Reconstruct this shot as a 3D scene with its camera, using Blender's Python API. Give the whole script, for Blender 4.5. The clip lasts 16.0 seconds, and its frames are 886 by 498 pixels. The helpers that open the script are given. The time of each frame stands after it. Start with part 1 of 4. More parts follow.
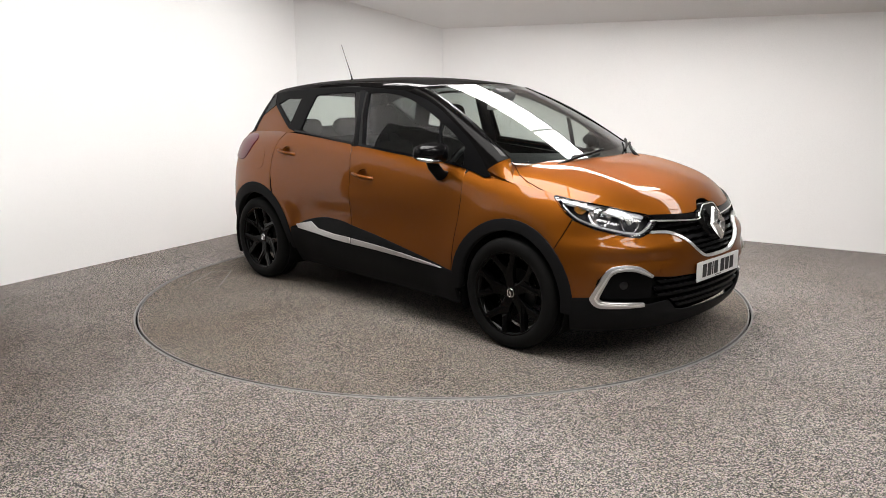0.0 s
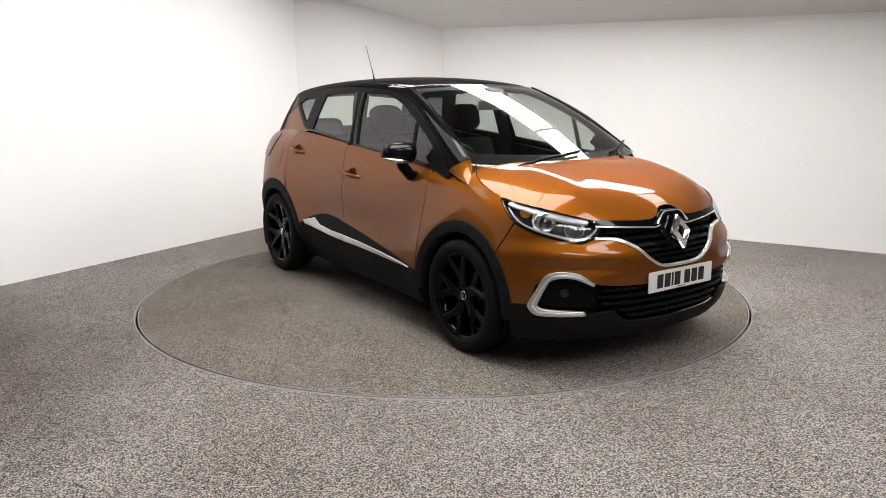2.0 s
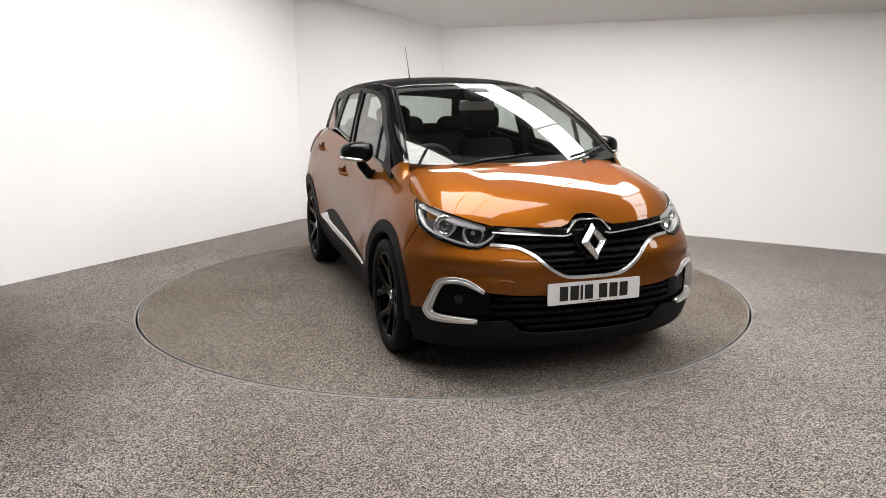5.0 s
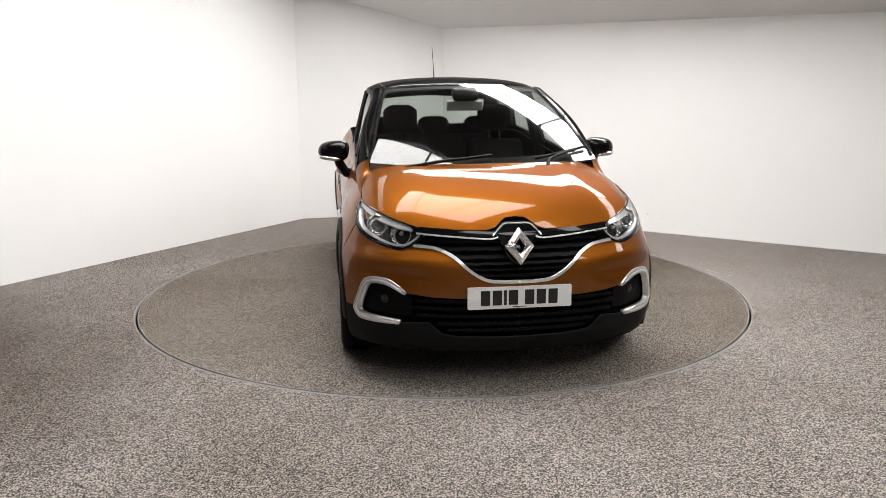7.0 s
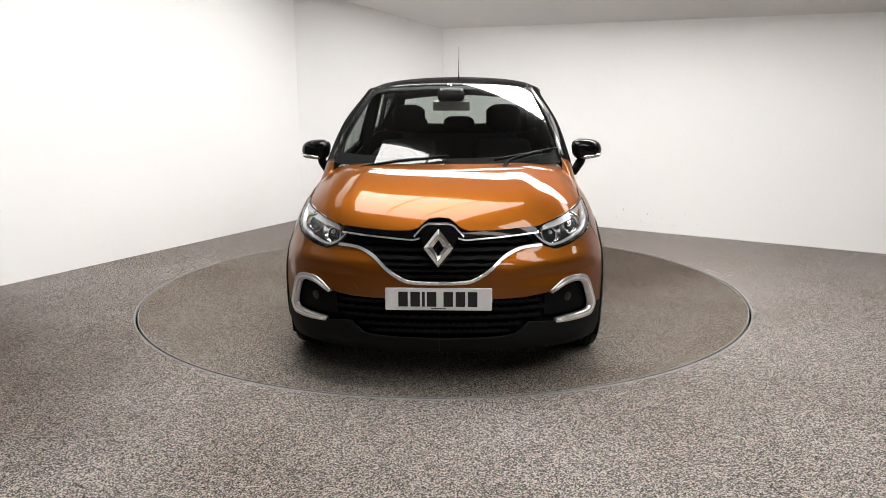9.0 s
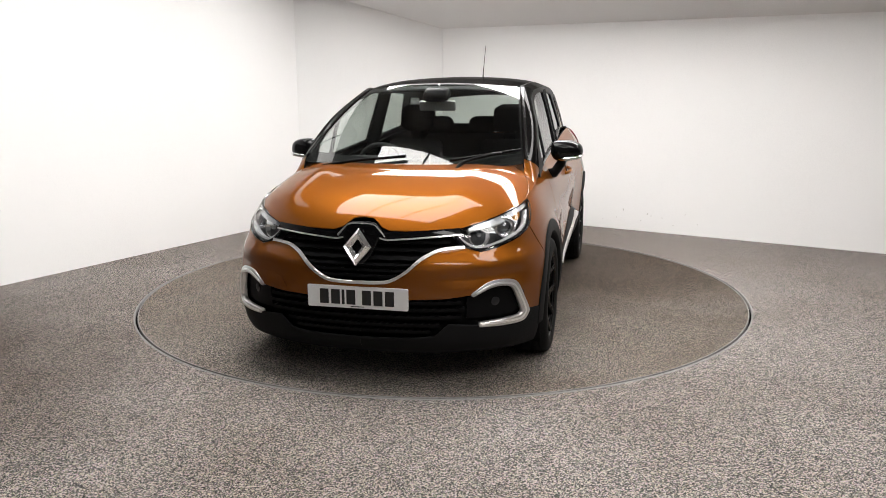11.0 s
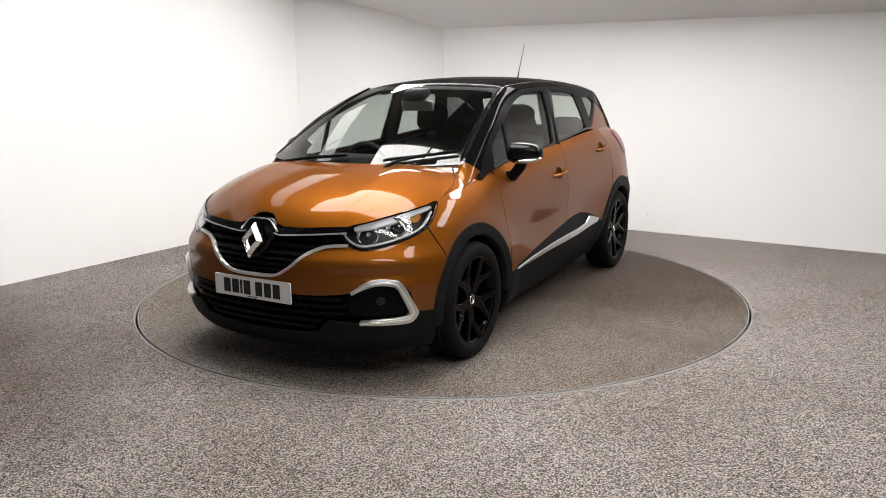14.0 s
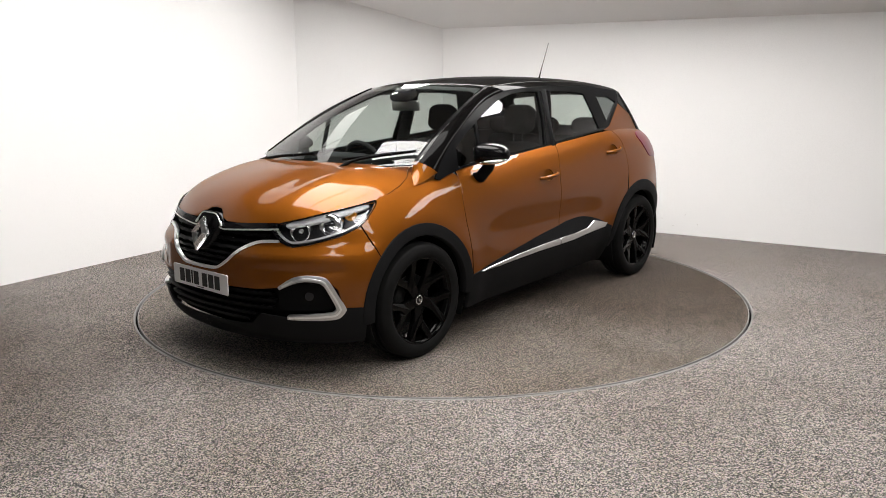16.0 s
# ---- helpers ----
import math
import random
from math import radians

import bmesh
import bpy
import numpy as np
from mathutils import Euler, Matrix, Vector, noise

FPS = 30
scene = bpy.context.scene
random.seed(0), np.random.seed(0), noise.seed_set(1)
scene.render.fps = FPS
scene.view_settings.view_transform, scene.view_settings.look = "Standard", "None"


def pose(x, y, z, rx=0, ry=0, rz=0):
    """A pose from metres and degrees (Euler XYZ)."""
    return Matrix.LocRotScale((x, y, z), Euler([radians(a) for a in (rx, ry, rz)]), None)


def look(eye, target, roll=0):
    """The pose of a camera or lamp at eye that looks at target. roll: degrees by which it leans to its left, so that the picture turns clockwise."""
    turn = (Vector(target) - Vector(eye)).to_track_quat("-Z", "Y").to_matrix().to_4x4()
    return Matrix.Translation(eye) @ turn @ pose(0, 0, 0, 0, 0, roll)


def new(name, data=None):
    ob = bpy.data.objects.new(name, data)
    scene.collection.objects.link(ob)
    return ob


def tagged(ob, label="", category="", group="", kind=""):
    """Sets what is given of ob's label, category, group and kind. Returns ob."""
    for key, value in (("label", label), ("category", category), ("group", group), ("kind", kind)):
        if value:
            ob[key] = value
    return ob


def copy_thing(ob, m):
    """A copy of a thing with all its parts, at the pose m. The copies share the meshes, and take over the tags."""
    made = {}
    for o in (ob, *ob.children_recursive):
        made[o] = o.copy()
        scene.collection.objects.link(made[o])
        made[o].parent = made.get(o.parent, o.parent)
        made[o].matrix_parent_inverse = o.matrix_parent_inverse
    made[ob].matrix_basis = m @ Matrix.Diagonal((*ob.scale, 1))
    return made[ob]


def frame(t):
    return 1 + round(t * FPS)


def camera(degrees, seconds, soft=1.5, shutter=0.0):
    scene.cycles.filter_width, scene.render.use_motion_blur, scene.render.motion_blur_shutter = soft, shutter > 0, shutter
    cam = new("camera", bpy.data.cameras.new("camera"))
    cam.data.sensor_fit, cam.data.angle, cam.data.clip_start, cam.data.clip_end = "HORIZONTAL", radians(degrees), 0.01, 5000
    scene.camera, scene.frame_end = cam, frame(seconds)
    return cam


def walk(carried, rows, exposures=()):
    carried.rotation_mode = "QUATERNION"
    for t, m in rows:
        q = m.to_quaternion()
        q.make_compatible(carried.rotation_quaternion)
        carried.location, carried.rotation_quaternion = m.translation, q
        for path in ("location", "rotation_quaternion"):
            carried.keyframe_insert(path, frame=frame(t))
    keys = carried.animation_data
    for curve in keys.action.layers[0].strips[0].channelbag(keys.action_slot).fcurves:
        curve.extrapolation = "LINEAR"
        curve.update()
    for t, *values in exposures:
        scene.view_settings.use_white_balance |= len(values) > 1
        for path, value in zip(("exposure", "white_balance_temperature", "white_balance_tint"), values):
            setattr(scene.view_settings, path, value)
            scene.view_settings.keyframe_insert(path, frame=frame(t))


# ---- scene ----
# the camera stands still on its tripod
cam = camera(60.34, 16.0, 0.9)
EYE = (0, -5.7147, 1.4587)
VIEW = look(EYE, (-.0004, 2.286, -.1643), -0.348)
walk(cam, [(0, VIEW), (16.0, VIEW)])

# ---- light: luminous panels in the sloping ceiling, a dim world beyond the closed room ----
world = bpy.data.worlds.new("world")
scene.world = world
world.use_nodes = True
world.node_tree.nodes["Background"].inputs[0].default_value = (.8, .8, .8, 1)
world.node_tree.nodes["Background"].inputs[1].default_value = .02
PANEL_POWER = 6.6
scene.view_settings.exposure = 0.65


# ---- materials ----
def shader(name, colour, rough=.5, metal=0.0, coat=0.0, bump=0.0, scale=60.0, vary=.12, wear=3.0, spec=.5):
    """A principled surface with mottling at two sizes, in its own colour, and a fine relief."""
    m = bpy.data.materials.new(name)
    m.use_nodes = True
    nt = m.node_tree
    p = nt.nodes["Principled BSDF"]
    p.inputs["Roughness"].default_value, p.inputs["Metallic"].default_value = rough, metal
    p.inputs["Coat Weight"].default_value, p.inputs["Coat Roughness"].default_value = coat, .008
    p.inputs["Coat IOR"].default_value = 1.5
    p.inputs["Specular IOR Level"].default_value = spec
    co = nt.nodes.new("ShaderNodeTexCoord")
    fine, broad = nt.nodes.new("ShaderNodeTexNoise"), nt.nodes.new("ShaderNodeTexNoise")
    fine.inputs["Scale"].default_value, broad.inputs["Scale"].default_value = scale, wear
    fine.inputs["Detail"].default_value, broad.inputs["Detail"].default_value = 3, 4
    add = nt.nodes.new("ShaderNodeMath")
    add.operation = "ADD"
    ramp = nt.nodes.new("ShaderNodeValToRGB")
    lo, hi = [c * (1 - vary) for c in colour], [min(1, c * (1 + vary)) for c in colour]
    ramp.color_ramp.elements[0].color, ramp.color_ramp.elements[1].color = (*lo, 1), (*hi, 1)
    nt.links.new(co.outputs["Object"], fine.inputs["Vector"])
    nt.links.new(co.outputs["Object"], broad.inputs["Vector"])
    nt.links.new(fine.outputs[0], add.inputs[0])
    nt.links.new(broad.outputs[0], add.inputs[1])
    nt.links.new(add.outputs[0], ramp.inputs[0])
    ramp.color_ramp.elements[0].position, ramp.color_ramp.elements[1].position = .75, 1.0
    nt.links.new(ramp.outputs[0], p.inputs["Base Color"])
    if bump:
        b = nt.nodes.new("ShaderNodeBump")
        b.inputs["Strength"].default_value, b.inputs["Distance"].default_value = bump, .002
        nt.links.new(fine.outputs[0], b.inputs["Height"])
        nt.links.new(b.outputs[0], p.inputs["Normal"])
    return m


def glass(name, tint, gloss=1.45):
    """A thin pane: clear with its tint, mirroring by Fresnel."""
    m = bpy.data.materials.new(name)
    m.use_nodes = True
    nt = m.node_tree
    nt.nodes.remove(nt.nodes["Principled BSDF"])
    clear, mirror = nt.nodes.new("ShaderNodeBsdfTransparent"), nt.nodes.new("ShaderNodeBsdfGlossy")
    clear.inputs[0].default_value = (*tint, 1)
    mirror.inputs["Roughness"].default_value = .004
    f, mix = nt.nodes.new("ShaderNodeLayerWeight"), nt.nodes.new("ShaderNodeMixShader")
    f.inputs["Blend"].default_value = .5
    steep, lift = nt.nodes.new("ShaderNodeMath"), nt.nodes.new("ShaderNodeMath")
    steep.operation, lift.operation = "POWER", "MULTIPLY_ADD"
    steep.inputs[1].default_value = 5
    r0 = ((gloss - 1) / (gloss + 1)) ** 2 * 2.2
    lift.inputs[1].default_value, lift.inputs[2].default_value = 1 - r0, r0
    nt.links.new(f.outputs["Facing"], steep.inputs[0])
    nt.links.new(steep.outputs[0], lift.inputs[0])
    nt.links.new(lift.outputs[0], mix.inputs[0])
    nt.links.new(clear.outputs[0], mix.inputs[1])
    nt.links.new(mirror.outputs[0], mix.inputs[2])
    nt.links.new(mix.outputs[0], nt.nodes["Material Output"].inputs[0])
    return m


def glowing(name, colour, power):
    m = bpy.data.materials.new(name)
    m.use_nodes = True
    p = m.node_tree.nodes["Principled BSDF"]
    p.inputs["Base Color"].default_value = (.8, .8, .8, 1)
    p.inputs["Emission Color"].default_value, p.inputs["Emission Strength"].default_value = (*colour, 1), power
    return m


def carpet(name, dark, light, dark_centre=None, soil=(.72, .685, .655)):
    """Needle-felt carpet: flecks of light and dark fibre, broad soiling, a fine pile; darker round a given point."""
    m = bpy.data.materials.new(name)
    m.use_nodes = True
    nt = m.node_tree
    p = nt.nodes["Principled BSDF"]
    p.inputs["Roughness"].default_value, p.inputs["Specular IOR Level"].default_value = .95, .1
    co = nt.nodes.new("ShaderNodeTexCoord")

    def tex(scale, detail, rough=.6):
        n = nt.nodes.new("ShaderNodeTexNoise")
        n.inputs["Scale"].default_value, n.inputs["Detail"].default_value, n.inputs["Roughness"].default_value = scale, detail, rough
        nt.links.new(co.outputs["Object"], n.inputs["Vector"])
        return n.outputs[0]

    def ramp(src, a, b, ca, cb):
        r = nt.nodes.new("ShaderNodeValToRGB")
        r.color_ramp.elements[0].position, r.color_ramp.elements[1].position = a, b
        r.color_ramp.elements[0].color, r.color_ramp.elements[1].color = (*ca, 1), (*cb, 1)
        nt.links.new(src, r.inputs[0])
        return r.outputs[0]

    def times(a, b):
        x = nt.nodes.new("ShaderNodeMix")
        x.data_type, x.blend_type = "RGBA", "MULTIPLY"
        x.inputs[0].default_value = 1
        nt.links.new(a, x.inputs[6])
        nt.links.new(b, x.inputs[7])
        return x.outputs[2]

    cells = nt.nodes.new("ShaderNodeTexVoronoi")
    cells.inputs["Scale"].default_value = 205
    nt.links.new(co.outputs["Object"], cells.inputs["Vector"])
    grey = nt.nodes.new("ShaderNodeSeparateColor")
    nt.links.new(cells.outputs["Color"], grey.inputs[0])
    blend = nt.nodes.new("ShaderNodeMath")
    blend.operation = "MULTIPLY_ADD"
    blend.inputs[1].default_value = .5
    nt.links.new(grey.outputs[0], blend.inputs[0])
    nt.links.new(tex(112, 3, .75), blend.inputs[2])
    fleck = blend.outputs[0]
    c = nt.nodes.new("ShaderNodeValToRGB")
    c.color_ramp.elements[0].position, c.color_ramp.elements[1].position = .40, .92
    c.color_ramp.elements[0].color, c.color_ramp.elements[1].color = (*dark, 1), (*light, 1)
    middle = c.color_ramp.elements.new(.72)
    middle.color = (*[d * .55 + k * .24 for d, k in zip(dark, light)], 1)
    nt.links.new(fleck, c.inputs[0])
    hue = nt.nodes.new("ShaderNodeMix")
    hue.data_type, hue.blend_type = "RGBA", "MIX"
    hue.inputs[0].default_value = .24
    hue.inputs[6].default_value = (1, 1, 1, 1)
    nt.links.new(cells.outputs["Color"], hue.inputs[7])
    c = times(c.outputs[0], hue.outputs[2])
    c = times(c, ramp(tex(.75, 5), .3, .65, soil, (1, 1, 1)))
    c = times(c, ramp(tex(14, 4), .3, .7, (.88, .88, .88), (1, 1, 1)))
    # Darker towards one chosen point, the edge warped by noise.
    if dark_centre:
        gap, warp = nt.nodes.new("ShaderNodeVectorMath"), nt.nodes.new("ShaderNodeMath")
        gap.operation, gap.inputs[1].default_value = "DISTANCE", dark_centre
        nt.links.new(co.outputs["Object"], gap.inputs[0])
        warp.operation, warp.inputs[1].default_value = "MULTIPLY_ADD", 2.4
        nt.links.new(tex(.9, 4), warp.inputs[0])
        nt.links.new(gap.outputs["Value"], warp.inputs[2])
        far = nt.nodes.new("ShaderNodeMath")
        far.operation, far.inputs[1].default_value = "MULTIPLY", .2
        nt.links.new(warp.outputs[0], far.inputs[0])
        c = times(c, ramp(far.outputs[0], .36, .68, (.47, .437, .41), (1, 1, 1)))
    nt.links.new(c, p.inputs["Base Color"])
    b = nt.nodes.new("ShaderNodeBump")
    b.inputs["Strength"].default_value, b.inputs["Distance"].default_value = .6, .004
    nt.links.new(fleck, b.inputs["Height"])
    nt.links.new(b.outputs[0], p.inputs["Normal"])
    return m


WALL = shader("white wall paint", (.885, .882, .878), .6, bump=.05, scale=90, vary=.015, wear=.8)
# Unseen walls: the gloom of the unlit room is put into this colour.
UNLITWALL = shader("wall tone darkened for unlit room", (.12, .119, .117), .8, bump=.05, scale=90, vary=.1, wear=.8)
CEIL = shader("white ceiling paint", (.80, .795, .79), .7, bump=.05, scale=90, vary=.02, wear=.8)
DARKCEIL = shader("grey ceiling paint", (.16, .157, .153), .8, bump=.05, scale=90, vary=.06, wear=.8)
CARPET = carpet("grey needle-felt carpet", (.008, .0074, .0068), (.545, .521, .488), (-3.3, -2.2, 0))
DISC = carpet("turntable carpet", (.012, .0108, .0095), (.425, .398, .355), (-1.0, 1.2, 0), soil=(.74, .685, .63))
STEEL = shader("worn steel trim", (.20, .195, .19), .6, .4, vary=.25)
DISCS = shader("dark brake steel", (.03, .03, .03), .5, .8, vary=.2)
GLOW = glowing("luminous panel", (1, .972, .945), PANEL_POWER)
FULL = glowing("brighter luminous panel", (1, .975, .955), PANEL_POWER * 2.3)
DIM = glowing("dimmer luminous panel", (1, .972, .945), PANEL_POWER * .20)
PAINT = shader("copper orange metallic paint", (.212, .064, .0045), .50, .85, .70, vary=.10, scale=900, wear=300)
PAINT.node_tree.nodes["Principled BSDF"].inputs["Specular Tint"].default_value = (.36, .37, .34, 1)
GLOSS = shader("black gloss paint", (.003, .003, .0033), .25, 0, .42, vary=.05, spec=.05)
ROOFBLACK = shader("black roof paint", (.004, .0037, .0037), .4, 0, .13, vary=.05, spec=0)
SATIN = shader("black satin trim", (.0045, .0045, .005), .40, vary=.1, scale=200, spec=.06)
PLASTIC = shader("dark grained plastic", (.011, .011, .0115), .55, bump=.15, scale=500, vary=.15, spec=.05)
BLACK = shader("matt black lining", (.005, .005, .005), .85, vary=.2, spec=.05)
CHROME = shader("bright chrome", (.82, .82, .82), .14, 1, vary=.03)
BRIGHTWORK = shader("brushed chrome trim", (.92, .92, .91), .30, .85, vary=.03)
SILVER = shader("satin silver trim", (.62, .61, .60), .28, .9, vary=.05)
RUBBER = shader("tyre rubber", (.009, .009, .009), .6, bump=.2, scale=300, vary=.25, spec=.05)
RIM = shader("black gloss alloy", (.002, .002, .002), .15, 0, .16, vary=.05, spec=.04)
CLOTH = shader("charcoal seat cloth", (.010, .010, .0105), .9, bump=.3, scale=700, vary=.2, spec=.06)
DASH = shader("dark dashboard", (.030, .031, .033), .6, bump=.15, scale=500, vary=.15, spec=.1)
PRIVACY = glass("dark tinted quarter glass", (.20, .22, .22), 1.5)
PANE = glass("tinted window glass", (.72, .77, .74), 1.5)
SCREEN = glass("windscreen glass", (.72, .77, .74), 1.5)
CLEAR = glass("clear lamp glass", (.95, .96, .97), 1.45)
HOUSING = shader("dark grey lamp housing", (.018, .018, .020), .3, .3, vary=.1)
BRIGHT = shader("bright aluminised reflector", (.80, .80, .81), .25, .45, vary=.04)
LENS = glass("lamp lens", (.75, .78, .82), 1.8)
REDLENS = shader("red lamp lens", (.10, .004, .011), .3, 0, .25, vary=.05, spec=.2)
AMBER = shader("amber bulb", (.7, .28, .03), .3, vary=.05)
WHITE = shader("white reflective sheet", (.80, .80, .79), .45, vary=.02)
INK = shader("black print", (.01, .01, .01), .5, vary=.05)
MIRROR = shader("mirror glass", (.85, .87, .88), .03, 1, vary=.01)


# ---- building ----
def part(name, bm, material, parent=None, label="", flat=False):
    """Links a bmesh as one mesh object, under a thing or a part."""
    me = bpy.data.meshes.new(name)
    bm.normal_update()
    bm.to_mesh(me)
    bm.free()
    me.materials.append(material)
    for f in me.polygons:
        f.use_smooth = not flat
    ob = new(name, me)
    ob.parent = parent
    return tagged(ob, label)


def thing(name, label, category, group="", kind=""):
    ob = new(name)
    ob.empty_display_size = .1
    return tagged(ob, label, category, group, kind)


def box(lo, hi, bevel=.0, segments=2, bm=None):
    bm = bm or bmesh.new()
    made = bmesh.ops.create_cube(bm, size=1)["verts"]
    for v in made:
        v.co = Vector([lo[i] + (v.co[i] + .5) * (hi[i] - lo[i]) for i in range(3)])
    if bevel:
        edges = list({e for v in made for e in v.link_edges})
        bmesh.ops.bevel(bm, geom=edges, offset=bevel, segments=segments, affect="EDGES", profile=.5)
    return bm


def prism(outline, z0, z1, bevel=0.0, m=None):
    """A plate of that outline in the xy plane, from z0 to z1, with eased edges."""
    bm = bmesh.new()
    f = bm.faces.new([bm.verts.new((a, b, z0)) for a, b in outline])
    bmesh.ops.recalc_face_normals(bm, faces=[f])
    top = bmesh.ops.extrude_face_region(bm, geom=[f])
    for v in [g for g in top["geom"] if isinstance(g, bmesh.types.BMVert)]:
        v.co.z = z1
    bmesh.ops.recalc_face_normals(bm, faces=bm.faces[:])
    if bevel:
        bmesh.ops.bevel(bm, geom=[e for e in bm.edges if len(e.link_faces) == 2 and e.calc_face_angle(0) > .5], offset=bevel, segments=2, affect="EDGES", profile=.5)
    if m:
        bm.transform(m)
    return bm


def lathe(profile, steps, axis="Y", arc=None, bm=None):
    """Turns a profile of (radius, along) round an axis through the origin."""
    bm = bm or bmesh.new()
    a0, a1 = arc or (0, 2 * math.pi)
    closed = arc is None
    rings = []
    for k in range(steps if closed else steps + 1):
        a = a0 + (a1 - a0) * k / steps
        c, s = math.cos(a), math.sin(a)
        rings.append([bm.verts.new((r * c, h, r * s) if axis == "Y" else (r * c, r * s, h)) for r, h in profile])
    n = len(rings)
    for k in range(n if closed else n - 1):
        ra, rb = rings[k], rings[(k + 1) % n]
        for i in range(len(profile) - 1):
            bm.faces.new((ra[i], rb[i], rb[i + 1], ra[i + 1]))
    bmesh.ops.remove_doubles(bm, verts=bm.verts[:], dist=1e-6)
    bmesh.ops.recalc_face_normals(bm, faces=bm.faces[:])
    return bm


def tube(points, radius, sides=10, bm=None, closed=False, flat=1.0):
    """A round bar along points; radius may be a list."""
    bm = bm or bmesh.new()
    pts = [Vector(p) for p in points]
    n, rings, up = len(pts), [], None
    for i, p in enumerate(pts):
        d = (pts[(i + 1) % n] - pts[i - 1]) if closed else pts[min(i + 1, n - 1)] - pts[max(i - 1, 0)]
        d.normalize()
        if up is None:
            up = d.orthogonal().normalized()
        up = (up - d * up.dot(d)).normalized()
        w = d.cross(up)
        r = radius[i] if isinstance(radius, (list, tuple)) else radius
        rings.append([bm.verts.new(p + (up * math.cos(2 * math.pi * k / sides) + w * math.sin(2 * math.pi * k / sides) * flat) * r) for k in range(sides)])
    for i in range(n if closed else n - 1):
        a, b = rings[i], rings[(i + 1) % n]
        for k in range(sides):
            bm.faces.new((a[k], a[(k + 1) % sides], b[(k + 1) % sides], b[k]))
    if not closed:
        bm.faces.new(rings[0][::-1])
        bm.faces.new(rings[-1])
    bmesh.ops.recalc_face_normals(bm, faces=bm.faces[:])
    return bm


def curve(points, steps=6, closed=False):
    """A smooth line through points (Catmull-Rom)."""
    pts = [np.array(p, float) for p in points]
    n, out = len(pts), []
    for i in range(n if closed else n - 1):
        if closed:
            a, b, c, d = (pts[(i + k) % n] for k in (-1, 0, 1, 2))
        else:
            a, b, c, d = pts[max(i - 1, 0)], pts[i], pts[i + 1], pts[min(i + 2, n - 1)]
        for k in range(steps):
            t = k / steps
            out.append(.5 * (2 * b + (c - a) * t + (2 * a - 5 * b + 4 * c - d) * t * t + (3 * b - a - 3 * c + d) * t ** 3))
    if not closed:
        out.append(pts[-1])
    return [tuple(p) for p in out]


def band(points, width):
    """The outline of a strip of that width along a smooth line in two dimensions."""
    line = np.array(points)
    t = np.gradient(line, axis=0)
    t /= np.linalg.norm(t, axis=1)[:, None]
    n = np.stack([-t[:, 1], t[:, 0]], 1)
    w = np.interp(np.linspace(0, 1, len(line)), np.linspace(0, 1, len(width)), width)[:, None] if isinstance(width, (list, tuple)) else width
    return [tuple(p) for p in np.concatenate([line + n * w / 2, (line - n * w / 2)[::-1]])]


def inside(poly, pts):
    p, res = np.asarray(poly), np.zeros(len(pts), bool)
    x, y = pts[:, 0], pts[:, 1]
    for (xa, ya), (xb, yb) in zip(p, np.roll(p, -1, 0)):
        if ya != yb:
            res ^= ((ya > y) != (yb > y)) & (x < (xb - xa) * (y - ya) / (yb - ya) + xa)
    return res


def dense(poly, step):
    out = []
    for a, b in zip(poly, [*poly[1:], poly[0]]):
        n = max(1, int(math.hypot(b[0] - a[0], b[1] - a[1]) / step + .5))
        out += [(a[0] + (b[0] - a[0]) * k / n, a[1] + (b[1] - a[1]) * k / n) for k in range(n)]
    return out


